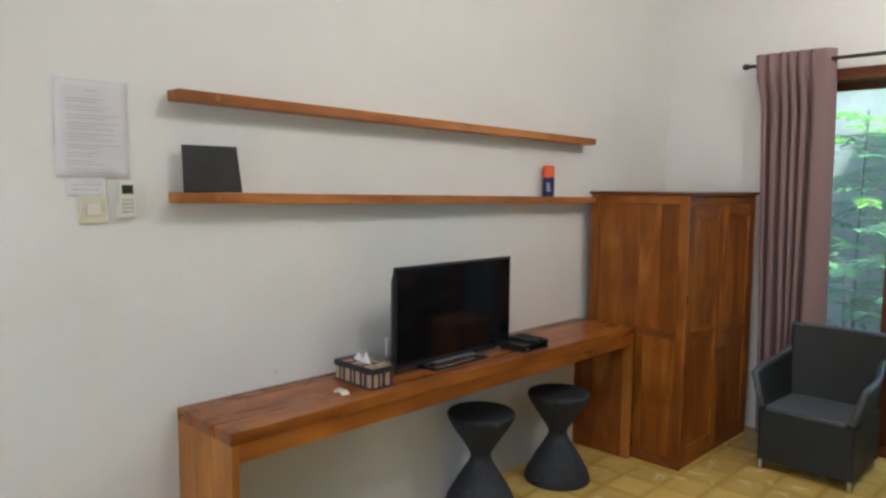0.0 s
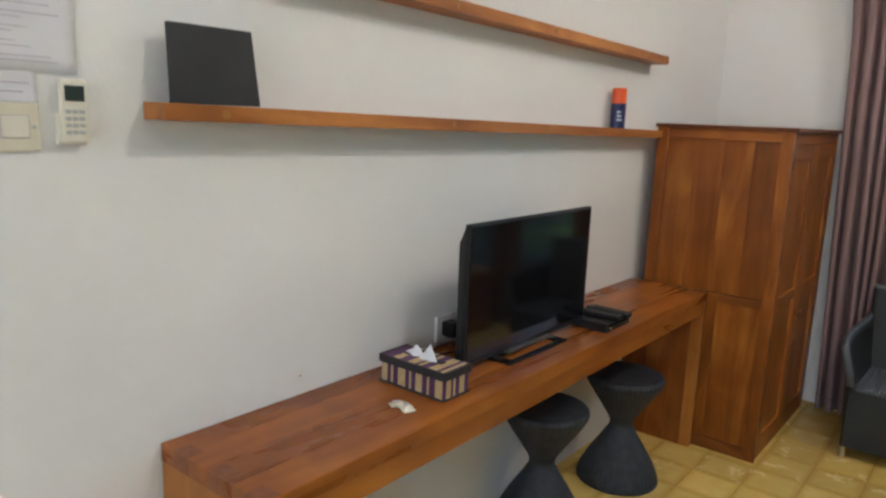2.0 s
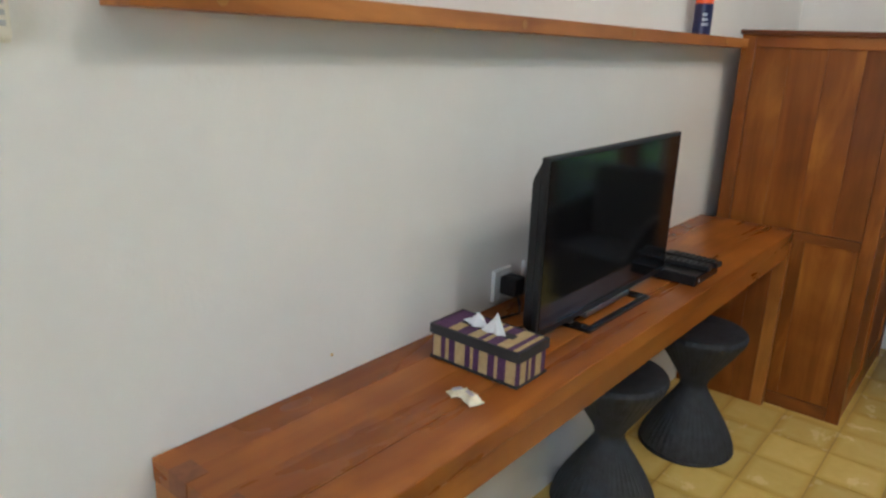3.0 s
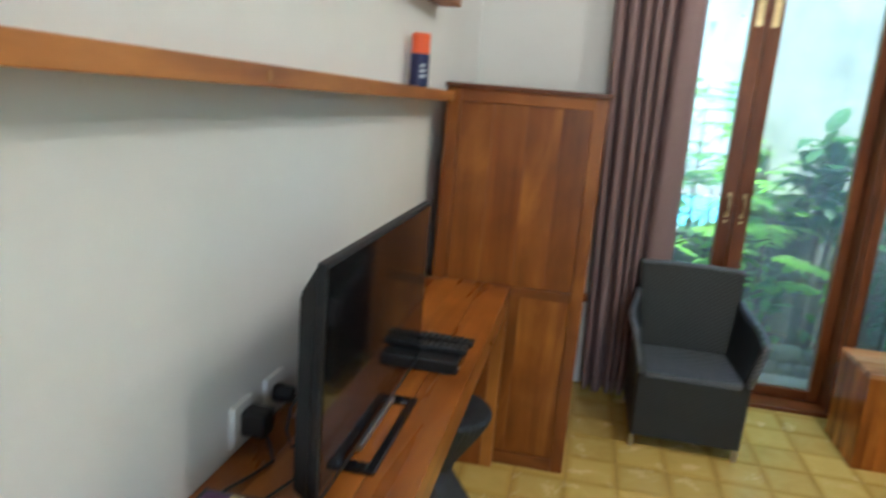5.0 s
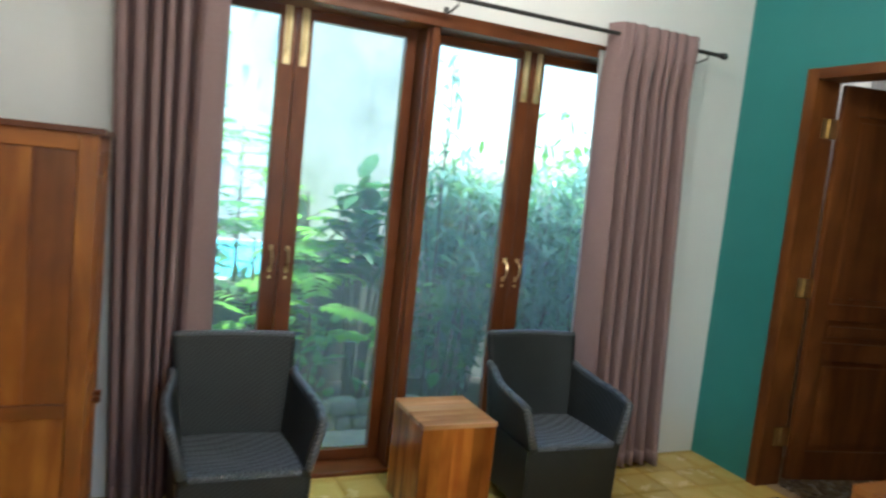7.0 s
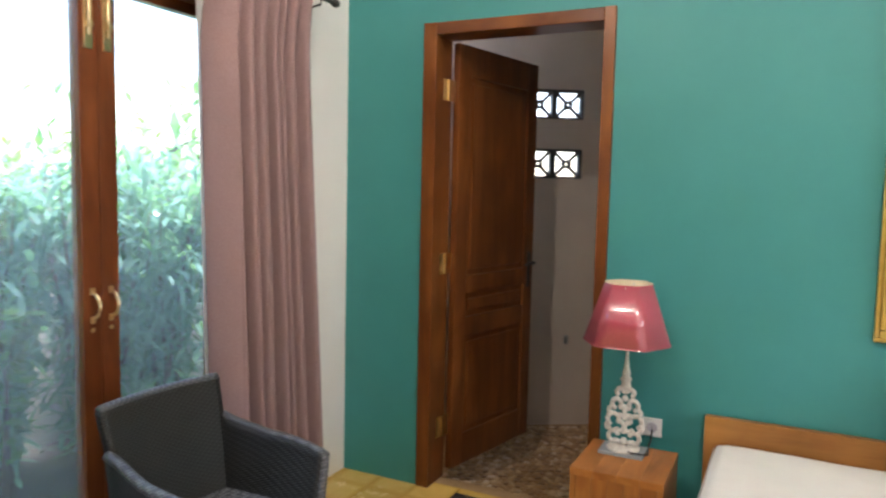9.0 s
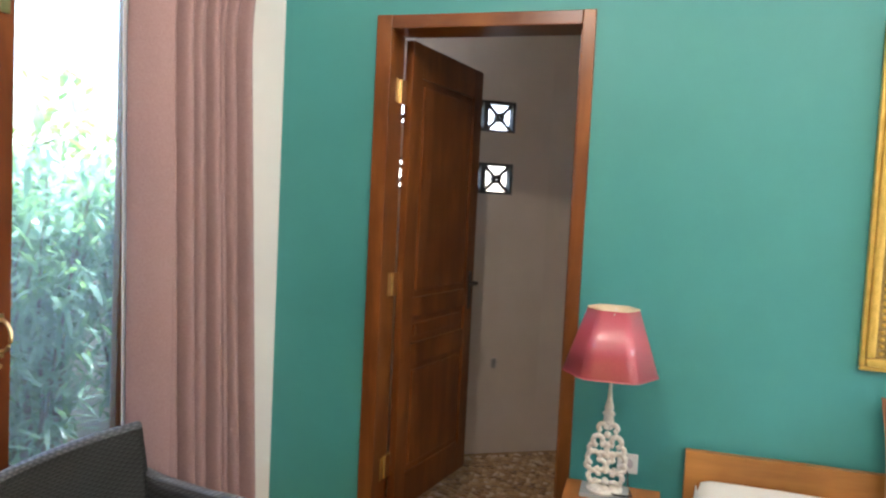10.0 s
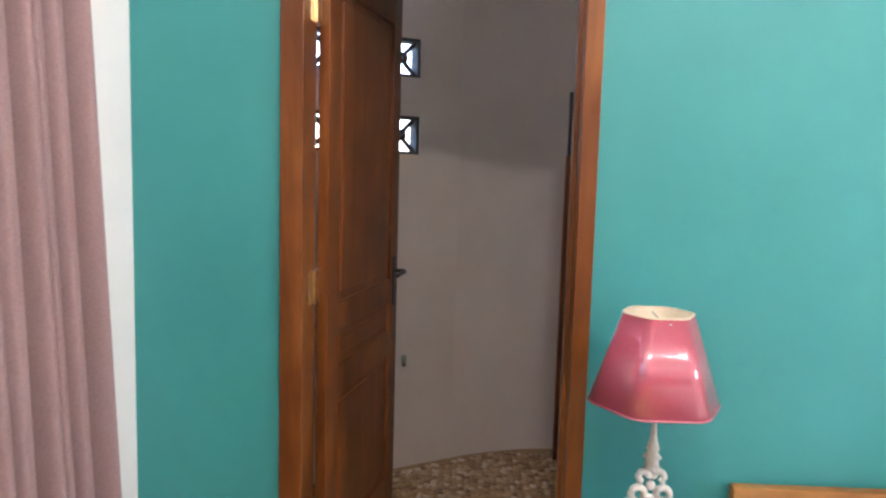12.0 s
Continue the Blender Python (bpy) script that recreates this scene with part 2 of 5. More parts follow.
def tile_far_mat():
    m, n, l, b = mat("yellow_cement_tile_joined", 0.36)
    f = tex_noise(n, l, coords(n, l), 7.0, 5, 0.6, 0.6)
    c = ramp(n, l, f, [(0.25, (0.44, 0.27, 0.07)), (0.5, (0.56, 0.38, 0.11)), (0.75, (0.63, 0.46, 0.17))])
    l.new(rand_tint(n, l, c, 0.86, 1.08, island=True), b.inputs["Base Color"])
    return m


M_TILE_FAR = tile_far_mat()


def wicker_mat(name="dark_synthetic_wicker", rough=0.45, spec=0.35, lift=1.0, cool=1.0):
    m, n, l, b = mat(name, rough, 0.0, spec)
    v = coords(n, l)
    sp = n.new("ShaderNodeSeparateXYZ")
    l.new(v, sp.inputs[0])

    def m2(op, a, c=None):
        q = n.new("ShaderNodeMath")
        q.operation = op
        for i, s in enumerate((a, c)):
            if s is None:
                continue
            if isinstance(s, (int, float)):
                q.inputs[i].default_value = s
            else:
                l.new(s, q.inputs[i])
        return q.outputs[0]
    across = m2("ADD", m2("ADD", sp.outputs[0], sp.outputs[1]), 0.0)
    row = m2("MULTIPLY", m2("ADD", sp.outputs[2], m2("MULTIPLY", sp.outputs[1], 0.35)), 2 * math.pi / 0.0085)
    col = m2("MULTIPLY", across, math.pi / 0.012)
    a = m2("MULTIPLY", m2("ABSOLUTE", m2("SINE", m2("MULTIPLY", row, 0.5))), 0.6)
    w = m2("ADD", a, m2("MULTIPLY", m2("SINE", m2("ADD", col, m2("MULTIPLY", m2("FLOOR", m2("DIVIDE", row, 2 * math.pi)), math.pi))), 0.4))
    bump(n, l, b, w, 0.5, 0.004)
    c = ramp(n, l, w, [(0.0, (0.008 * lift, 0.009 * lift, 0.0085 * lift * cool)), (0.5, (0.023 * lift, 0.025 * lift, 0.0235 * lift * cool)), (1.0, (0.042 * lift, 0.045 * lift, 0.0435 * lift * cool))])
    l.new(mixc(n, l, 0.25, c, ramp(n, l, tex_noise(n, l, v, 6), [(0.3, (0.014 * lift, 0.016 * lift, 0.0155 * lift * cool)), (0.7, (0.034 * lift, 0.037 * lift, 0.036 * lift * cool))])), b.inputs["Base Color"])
    return m


M_WICKER = wicker_mat()
# Paler, bluer copy of the wicker with the sky's reflection in its colour.
M_WICKER_SKYLIT = wicker_mat("skylit_wicker", 0.34, 0.55, 4.2, 1.15)
M_STOOL = mottled("dark_woven_cane", (0.014, 0.016, 0.019), (0.034, 0.038, 0.046), 30, 0.6, 160, 0.5)


def fabric_mat(name, a, c, through_light, rough=0.8):
    m, n, l, b = mat(name, rough)
    v = coords(n, l)
    f = tex_noise(n, l, coords(n, l, (60, 60, 60)), 3.0, 5)
    col = ramp(n, l, f, [(0.2, a), (0.8, c)])
    l.new(col, b.inputs["Base Color"])
    b.inputs["Sheen Weight"].default_value = 0.05
    wv = tex_noise(n, l, coords(n, l, (400, 400, 400)), 1.0, 2)
    bump(n, l, b, wv, 0.15, 0.002)
    tr = n.new("ShaderNodeBsdfTranslucent")
    l.new(col, tr.inputs[0])
    mx = n.new("ShaderNodeMixShader")
    mx.inputs[0].default_value = through_light
    out = n["Material Output"]
    l.new(b.outputs[0], mx.inputs[1]), l.new(tr.outputs[0], mx.inputs[2])
    l.new(mx.outputs[0], out.inputs[0])
    return m


M_CURTAIN = fabric_mat("mauve_curtain_cloth", (0.30, 0.195, 0.192), (0.39, 0.262, 0.256), 0.24)
M_LINING = fabric_mat("white_curtain_lining", (0.70, 0.69, 0.67), (0.76, 0.75, 0.73), 0.4)
M_SHADE = fabric_mat("red_satin_shade", (0.46, 0.065, 0.105), (0.54, 0.09, 0.135), 0.12, 0.35)
_b = M_SHADE.node_tree.nodes["Principled BSDF"]
_b.inputs["Coat Weight"].default_value, _b.inputs["Coat Roughness"].default_value, _b.inputs["Coat IOR"].default_value = 1.0, 0.10, 2.0


def glass_mat():
    m, n, l, b = mat("window_glass")
    out = n["Material Output"]
    t = n.new("ShaderNodeBsdfTransparent")
    t.inputs[0].default_value = (0.92, 0.97, 0.96, 1)
    g = n.new("ShaderNodeBsdfGlossy")
    g.inputs["Roughness"].default_value = 0.02
    lw = n.new("ShaderNodeLayerWeight")
    po = n.new("ShaderNodeMath")
    po.operation = "POWER"
    l.new(lw.outputs["Facing"], po.inputs[0])
    po.inputs[1].default_value = 5.0
    fr = n.new("ShaderNodeMath")
    fr.operation = "MULTIPLY_ADD"
    l.new(po.outputs[0], fr.inputs[0])
    fr.inputs[1].default_value, fr.inputs[2].default_value = 0.9, 0.035
    mx = n.new("ShaderNodeMixShader")
    l.new(fr.outputs[0], mx.inputs[0]), l.new(t.outputs[0], mx.inputs[1]), l.new(g.outputs[0], mx.inputs[2])
    # Pale translucent layer imitates veiling glare over the garden view.
    veil = n.new("ShaderNodeBsdfTranslucent")
    veil.inputs[0].default_value = (0.80, 0.86, 0.82, 1)
    veil_mix = n.new("ShaderNodeMixShader")
    veil_tone = tex_noise(n, l, coords(n, l), 2.2, 4)
    l.new(ramp(n, l, veil_tone, [(0.3, (0.075,) * 3), (0.75, (0.12,) * 3)]), veil_mix.inputs[0])
    l.new(mx.outputs[0], veil_mix.inputs[1]), l.new(veil.outputs[0], veil_mix.inputs[2])
    l.new(veil_mix.outputs[0], out.inputs[0])
    return m


M_GLASS = glass_mat()


def leaf_mat(name, a, c, rough=0.4):
    m, n, l, b = mat(name, rough)
    rnd = n.new("ShaderNodeNewGeometry").outputs["Random Per Island"]
    col = ramp(n, l, rnd, [(0, a), (1, c)])
    f = tex_noise(n, l, coords(n, l), 14, 3)
    col = mixc(n, l, 0.6, col, ramp(n, l, f, [(0.3, a), (0.7, c)]))
    l.new(col, b.inputs["Base Color"])
    tr = n.new("ShaderNodeBsdfTranslucent")
    l.new(mixc(n, l, 1.0, col, (1.5, 1.7, 0.7), "MULTIPLY"), tr.inputs[0])
    mx = n.new("ShaderNodeMixShader")
    mx.inputs[0].default_value = 0.35
    l.new(b.outputs[0], mx.inputs[1]), l.new(tr.outputs[0], mx.inputs[2])
    l.new(mx.outputs[0], n["Material Output"].inputs[0])
    return m


M_LEAF_HEDGE = leaf_mat("hedge_leaf", (0.09, 0.19, 0.155), (0.22, 0.35, 0.30), 0.2)
M_LEAF_DARK = leaf_mat("dark_broad_leaf", (0.025, 0.08, 0.03), (0.06, 0.15, 0.055))
M_LEAF_LIGHT = leaf_mat("fresh_green_leaf", (0.12, 0.30, 0.03), (0.22, 0.44, 0.07))
M_LEAF_MID = leaf_mat("mid_green_leaf", (0.05, 0.145, 0.05), (0.11, 0.24, 0.085))
M_LEAF_FAR = leaf_mat("far_foliage", (0.08, 0.19, 0.05), (0.17, 0.31, 0.09), 0.5)


def painting_mat():
    m, n, l, b = mat("sunset_oil_paint", 0.45)
    tc = n.new("ShaderNodeTexCoord")
    sp = n.new("ShaderNodeSeparateXYZ")
    l.new(tc.outputs["Object"], sp.inputs[0])
    nz = tex_noise(n, l, coords(n, l, (1, 3.0, 9.0)), 1.6, 4, 0.6)
    ad = n.new("ShaderNodeMath")
    ad.operation = "MULTIPLY_ADD"
    l.new(nz, ad.inputs[0])
    ad.inputs[1].default_value = 0.07
    l.new(sp.outputs[2], ad.inputs[2])
    c = ramp(n, l, ad.outputs[0], [
        (0.05, (0.30, 0.03, 0.02)), (0.12, (0.62, 0.045, 0.02)), (0.19, (0.66, 0.10, 0.02)),
        (0.215, (0.20, 0.05, 0.015)), (0.245, (0.62, 0.16, 0.03)), (0.272, (0.02, 0.016, 0.014)),
        (0.325, (0.03, 0.022, 0.016)), (0.345, (0.72, 0.36, 0.03)), (0.44, (0.72, 0.40, 0.05)), (0.56, (0.72, 0.20, 0.03)),
        (0.75, (0.66, 0.12, 0.025)), (1.0, (0.58, 0.05, 0.02))])
    sm = tex_noise(n, l, coords(n, l, (1, 5, 30)), 3.0, 5, 0.7)
    c = mixc(n, l, 0.5, c, ramp(n, l, sm, [(0.3, (0.45, 0.40, 0.4)), (0.7, (1, 1, 1))]), "MULTIPLY")
    l.new(c, b.inputs["Base Color"])
    bump(n, l, b, sm, 0.3, 0.003)
    return m


M_PAINTING = painting_mat()


def pebble_mat():
    """Stones from brown to cream, one colour a stone; the joined ones vary by island."""
    made = []
    for island in (False, True):
        m, n, l, b = mat("washed_pebble", 0.38)
        src = n.new("ShaderNodeNewGeometry").outputs["Random Per Island"] if island else n.new("ShaderNodeObjectInfo").outputs["Random"]
        c = ramp(n, l, src, [(0.0, (0.20, 0.11, 0.04)), (0.3, (0.34, 0.20, 0.08)), (0.6, (0.46, 0.30, 0.13)), (0.85, (0.58, 0.43, 0.24)), (1.0, (0.66, 0.56, 0.42))])
        f = tex_noise(n, l, coords(n, l), 40, 4)
        l.new(mixc(n, l, 1.0, c, ramp(n, l, f, [(0.3, (0.72, 0.68, 0.64)), (0.7, (1.05, 1.04, 1.02))]), "MULTIPLY"), b.inputs["Base Color"])
        bump(n, l, b, f, 0.1, 0.003)
        made.append(m)
    return made


M_PEBBLE, M_PEBBLE_JOINED = pebble_mat()
M_PEBBLE_BED = mottled("pebble_mortar", (0.29, 0.19, 0.09), (0.38, 0.26, 0.13), 25, 0.85, 90, 0.5)


# ---- builders ----
def box(bm, x0, x1, y0, y1, z0, z1, r=0.0):
    """An axis-aligned block, its edges rounded by r."""
    made = bmesh.ops.create_cube(bm, size=1.0)["verts"]
    for v in made:
        v.co = Vector(((x0 + x1) / 2 + v.co.x * (x1 - x0), (y0 + y1) / 2 + v.co.y * (y1 - y0), (z0 + z1) / 2 + v.co.z * (z1 - z0)))
    if r:
        edges = list({e for v in made for e in v.link_edges})
        bmesh.ops.bevel(bm, geom=edges, offset=r, segments=2, affect="EDGES", profile=0.6)
    return bm


def boxes(*rows, r=0.0):
    bm = bmesh.new()
    for row in rows:
        box(bm, *row, r=r)
    return bm


def part(name, bm, material, parent=None, label="", smooth=False):
    me = bpy.data.meshes.new(name)
    bm.normal_update()
    bm.to_mesh(me)
    bm.free()
    me.materials.append(material)
    if smooth:
        for p in me.polygons:
            p.use_smooth = True
    ob = new(name, me)
    if parent:
        ob.parent = parent
    if label:
        ob["label"] = label
    return ob


def again(ob, name, m, parent):
    """The same mesh once more as another part."""
    o = new(name, ob.data)
    o.parent, o.matrix_basis = parent, m
    return o


def thing(name, m, label, category, group="", kind=""):
    ob = new(name)
    ob.matrix_world = m
    ob.empty_display_size = 0.1
    return tagged(ob, label, category, group, kind)


def lathe(profile, seg=32, centre=(0, 0), closed=False):
    """Turns (radius, height) pairs round the upright axis."""
    bm = bmesh.new()
    rings = []
    for r, z in profile:
        rings.append([bm.verts.new((centre[0] + r * math.cos(2 * math.pi * i / seg), centre[1] + r * math.sin(2 * math.pi * i / seg), z)) for i in range(seg)])
    for a, b in zip(rings, rings[1:]):
        for i in range(seg):
            bm.faces.new((a[i], a[(i + 1) % seg], b[(i + 1) % seg], b[i]))
    if closed:
        bm.faces.new(rings[0][::-1]), bm.faces.new(rings[-1])
    return bm


def tube(points, radius, seg=8, bm=None, taper=None):
    """A round bar along points."""
    bm = bm or bmesh.new()
    pts = [Vector(p) for p in points]
    rings = []
    for i, p in enumerate(pts):
        d = (pts[min(i + 1, len(pts) - 1)] - pts[max(i - 1, 0)]).normalized()
        u = d.orthogonal().normalized() if abs(d.z) > 0.9 else d.cross(Vector((0, 0, 1))).normalized()
        w = d.cross(u)
        r = radius if taper is None else radius + (taper - radius) * i / (len(pts) - 1)
        rings.append([bm.verts.new(p + r * (math.cos(2 * math.pi * k / seg) * u + math.sin(2 * math.pi * k / seg) * w)) for k in range(seg)])
    for a, b in zip(rings, rings[1:]):
        for k in range(seg):
            bm.faces.new((a[k], a[(k + 1) % seg], b[(k + 1) % seg], b[k]))
    bm.faces.new(rings[0][::-1]), bm.faces.new(rings[-1])
    return bm


def sheet(nu, nv, f, thick=0.0):
    """A grid of points f(u, v), given a thickness."""
    bm = bmesh.new()
    g = [[bm.verts.new(f(i / nu, j / nv)) for j in range(nv + 1)] for i in range(nu + 1)]
    for i in range(nu):
        for j in range(nv):
            bm.faces.new((g[i][j], g[i + 1][j], g[i + 1][j + 1], g[i][j + 1]))
    if thick:
        bm.normal_update()
        back = {}
        old = bm.faces[:]
        for row in g:
            for v in row:
                back[v] = bm.verts.new(v.co - v.normal * thick)
        for fc in old:
            bm.faces.new([back[v] for v in reversed(fc.verts)])
        rim = [g[i][0] for i in range(nu)] + [g[nu][j] for j in range(nv)] + [g[i][nv] for i in range(nu, 0, -1)] + [g[0][j] for j in range(nv, 0, -1)]
        for a, b in zip(rim, rim[1:] + rim[:1]):
            bm.faces.new((b, a, back[a], back[b]))
    return bm

# ---- the room ----
XW, XE, YN, YS, ZC = -1.985, 1.880, 5.500, -1.2, 3.15
WT = 0.15
DOOR_Y0, DOOR_Y1, DOOR_Z = 4.19, 5.075, 2.20
WIN_X0, WIN_X1, WIN_Z = -1.257, 1.236, 2.205

tagged(part("wall_west", boxes((XW - WT, XW, YS - WT, YN + WT, -0.13, ZC)), M_WHITE), "white plastered wall behind the long desk", "wall", kind="structure")
tagged(part("wall_south", boxes((XW, -1.2, YS - WT, YS, -0.13, ZC), (0.5, XE, YS - WT, YS, -0.13, ZC), (-1.2, 0.5, YS - WT, YS, -0.13, 0.85), (-1.2, 0.5, YS - WT, YS, 2.15, ZC)), M_WHITE), "white plastered wall at the back of the room with a window", "wall", kind="structure")
tagged(part("wall_north", boxes((XW, WIN_X0, YN, YN + WT, -0.13, ZC), (WIN_X1, XE + WT, YN, YN + WT, -0.13, ZC), (WIN_X0, WIN_X1, YN, YN + WT, WIN_Z, ZC)), M_WHITE),
       "white plastered wall round the garden doors", "wall", kind="structure")
tagged(part("wall_east", boxes((XE, XE + WT, YS - WT, DOOR_Y0, -0.13, ZC), (XE, XE + WT, DOOR_Y1, YN, -0.13, ZC), (XE, XE + WT, DOOR_Y0, DOOR_Y1, DOOR_Z, ZC)), M_GREEN),
       "teal green painted wall behind the bed", "wall", kind="structure")
tagged(part("ceiling", boxes((XW - WT, XE + WT, YS - WT, YN + WT, ZC, ZC + 0.12)), M_CEIL), "plain off-white painted ceiling", "ceiling", kind="structure")

# ---- garden doors: a fixed frame with four glazed leaves ----
garden_door = thing("window_1", pose(0, 0, 0), "brown timber folding garden doors with four glazed leaves", "glazed door", kind="structure")
YF0, YF1 = YN - 0.012, YN + 0.215
MX = -0.0115
part("head", boxes((WIN_X0, WIN_X1, YF0, YF1, 2.140, WIN_Z), r=0.004), M_FRAME_X, garden_door)
for x0, x1 in ((WIN_X0, WIN_X0 + 0.06), (WIN_X1 - 0.06, WIN_X1)):
    part("jamb", boxes((x0, x1, YF0, YF1, 0.0, 2.155), r=0.004), M_FRAME_Z, garden_door)
part("mullion", boxes((MX - 0.032, MX + 0.032, YF0 + 0.05, YF1, 0.02, 2.155), (MX - 0.018, MX + 0.018, YF0 + 0.02, YF0 + 0.05, 0.02, 2.155), r=0.004), M_FRAME_Z, garden_door)
part("threshold", boxes((WIN_X0 + 0.06, WIN_X1 - 0.06, YF0 + 0.03, YF1, -0.03, 0.02), r=0.004), M_FRAME_X, garden_door)


def d_handle(x, y, z, h=0.10, out=0.04):
    pts = [(x, y, z - h / 2)] + [(x, y - out * math.sin(math.pi * i / 8) ** 0.6, z - h / 2 + h * i / 8) for i in range(1, 8)] + [(x, y, z + h / 2)]
    bm = tube(pts, 0.005, 8)
    for zz in (z - h / 2, z + h / 2):
        box(bm, x - 0.009, x + 0.009, y - 0.006, y + 0.002, zz - 0.012, zz + 0.012, r=0.002)
    return bm


YL0, YL1 = 5.656, 5.706
STILE = 0.0715
LEAVES = ((WIN_X0 + 0.062, -0.621, 1), (-0.618, MX - 0.034, -1), (MX + 0.034, 0.595, 1), (0.598, WIN_X1 - 0.062, -1))
for x0, x1, side in LEAVES:
    s0 = STILE if (side == -1 or x0 < -1) else 0.0545
    s1 = STILE if (side == 1 or x1 > 1.2) else 0.0545
    zt, zb = 2.098, 0.075
    leaf = part("leaf", boxes((x0, x0 + s0, YL0, YL1, 0.024, 2.15), (x1 - s1, x1, YL0, YL1, 0.024, 2.15), r=0.003), M_FRAME_Z, garden_door)
    part("rail", boxes((x0 + s0, x1 - s1, YL0 + 0.002, YL1 - 0.002, zt, 2.15), r=0.002), M_FRAME_X, leaf)
    part("rail", boxes((x0 + s0, x1 - s1, YL0 + 0.002, YL1 - 0.002, 0.024, zb), r=0.002), M_FRAME_X, leaf)
    pane = part("pane", boxes((x0 + s0, x1 - s1, 5.678, 5.683, zb, zt)), M_GLASS, leaf, "clear glass pane")
    pane.visible_shadow = False
    xs = x1 - s1 / 2 if side == 1 else x0 + s0 / 2
    bolt = boxes((xs - 0.016, xs + 0.016, YL0 - 0.006, YL0 + 0.002, 1.885, 2.148), r=0.002)
    tube([(xs, YL0 - 0.011, 1.93), (xs, YL0 - 0.011, 2.14)], 0.006, 8, bolt)
    box(bolt, xs - 0.008, xs + 0.008, YL0 - 0.022, YL0 - 0.004, 1.955, 1.975, r=0.002)
    part("flush_bolt", bolt, M_BRASS, leaf, "brass surface bolt")
    part("pull_handle", d_handle(xs, YL0, 1.01), M_BRASS, leaf, "curved brass handle")
    part("keyhole", lathe([(0.0, 0), (0.008, 0.0), (0.008, 0.004), (0.0, 0.004)], 12), M_BRASS, leaf).matrix_basis = pose(xs, YL0 + 0.002, 0.925, 90)

# ---- window in the back wall ----
back_window = thing("window_2", pose(0, 0, 0), "brown timber window in the back wall", "window", kind="structure")
for x0, x1 in ((-1.2, -1.135), (0.435, 0.5)):
    part("jamb", boxes((x0, x1, YS - WT - 0.01, YS + 0.012, 0.85, 2.15), r=0.004), M_FRAME_Z, back_window)
for z0, z1 in ((0.85, 0.915), (2.085, 2.15)):
    part("rail", boxes((-1.135, 0.435, YS - WT - 0.009, YS + 0.011, z0, z1), r=0.004), M_FRAME_X, back_window)
part("mullion", boxes((-0.38, -0.32, YS - 0.12, YS - 0.06, 0.915, 2.085), r=0.004), M_FRAME_Z, back_window)
for x0, x1 in ((-1.135, -0.38), (-0.32, 0.435)):
    part("pane", boxes((x0, x1, YS - 0.093, YS - 0.088, 0.915, 2.085)), M_GLASS, back_window, "clear glass pane").visible_shadow = False

# ---- door to the bathroom ----
door = thing("door_1", pose(0, 0, 0), "reddish brown timber panel door standing open", "door", kind="structure")
XD0, XD1 = XE - 0.014, XE + WT + 0.01
casing = part("casing", boxes((XD0, XD1, DOOR_Y1 - 0.066, DOOR_Y1, 0, DOOR_Z), r=0.004), M_JAMB, door)
part("casing", boxes((XD0, XD1, DOOR_Y0, DOOR_Y0 + 0.050, 0, DOOR_Z), r=0.004), M_JAMB, door)
part("casing", boxes((XD0 + 0.001, XD1 - 0.001, DOOR_Y0 + 0.050, DOOR_Y1 - 0.066, DOOR_Z - 0.056, DOOR_Z - 0.001), r=0.004), M_FRAME_Y, door)
part("door_stop", boxes((XE + 0.05, XE + 0.085, DOOR_Y0 + 0.05, DOOR_Y0 + 0.062, 0, DOOR_Z - 0.06)), M_JAMB, door)
part("strike_plate", boxes((XE + 0.095, XE + 0.12, DOOR_Y0 + 0.048, DOOR_Y0 + 0.052, 0.92, 1.06)), M_BRASS, door)
LW, LT, LZ = 0.735, 0.036, 2.138
# leaf in its own axes: x along its width from the hinge, y its thickness
leaf_ob = part("door_leaf", boxes((0, 0.095, -LT / 2, LT / 2, 0.04, LZ), (LW - 0.095, LW, -LT / 2, LT / 2, 0.04, LZ), r=0.003), M_LEAF, door)
leaf_ob.matrix_basis = pose(XD1 + 0.004, DOOR_Y1 - 0.0875, 0, 0, 0, -11.7)
for z0, z1 in ((0.04, 0.20), (0.70, 0.80), (0.92, 1.01), (1.99, LZ)):
    part("rail", boxes((0.095, LW - 0.095, -LT / 2 + 0.001, LT / 2 - 0.001, z0, z1), r=0.003), M_LEAF, leaf_ob)
for z0, z1 in ((0.20, 0.70), (0.80, 0.92), (1.01, 1.99)):
    bm = boxes((0.095, LW - 0.095, -0.006, 0.006, z0, z1))
    box(bm, 0.125, LW - 0.125, -0.014, 0.014, z0 + 0.03, z1 - 0.03, r=0.006)
    part("panel", bm, M_LEAF, leaf_ob)
bm = boxes((LW - 0.066, LW - 0.032, -LT / 2 - 0.006, LT / 2 + 0.006, 0.90, 1.10), r=0.002)
for s in (-1, 1):
    tube([(LW - 0.05, s * LT / 2, 1.04), (LW - 0.05, s * (LT / 2 + 0.045), 1.04), (LW - 0.062, s * (LT / 2 + 0.05), 1.04), (LW - 0.16, s * (LT / 2 + 0.05), 1.035)], 0.008, 8, bm)
part("lever_handle", bm, M_IRON, leaf_ob, "dark metal lever handle")
for z in (0.22, 1.03, 1.86):
    part("hinge", boxes((XE + 0.070, XE + WT - 0.040, DOOR_Y1 - 0.0685, DOOR_Y1 - 0.064, z, z + 0.10), (XE + WT - 0.041, XD1 + 0.009, DOOR_Y1 - 0.078, DOOR_Y1 - 0.0665, z, z + 0.10), r=0.001), M_BRASS, door, "brass butt hinge")

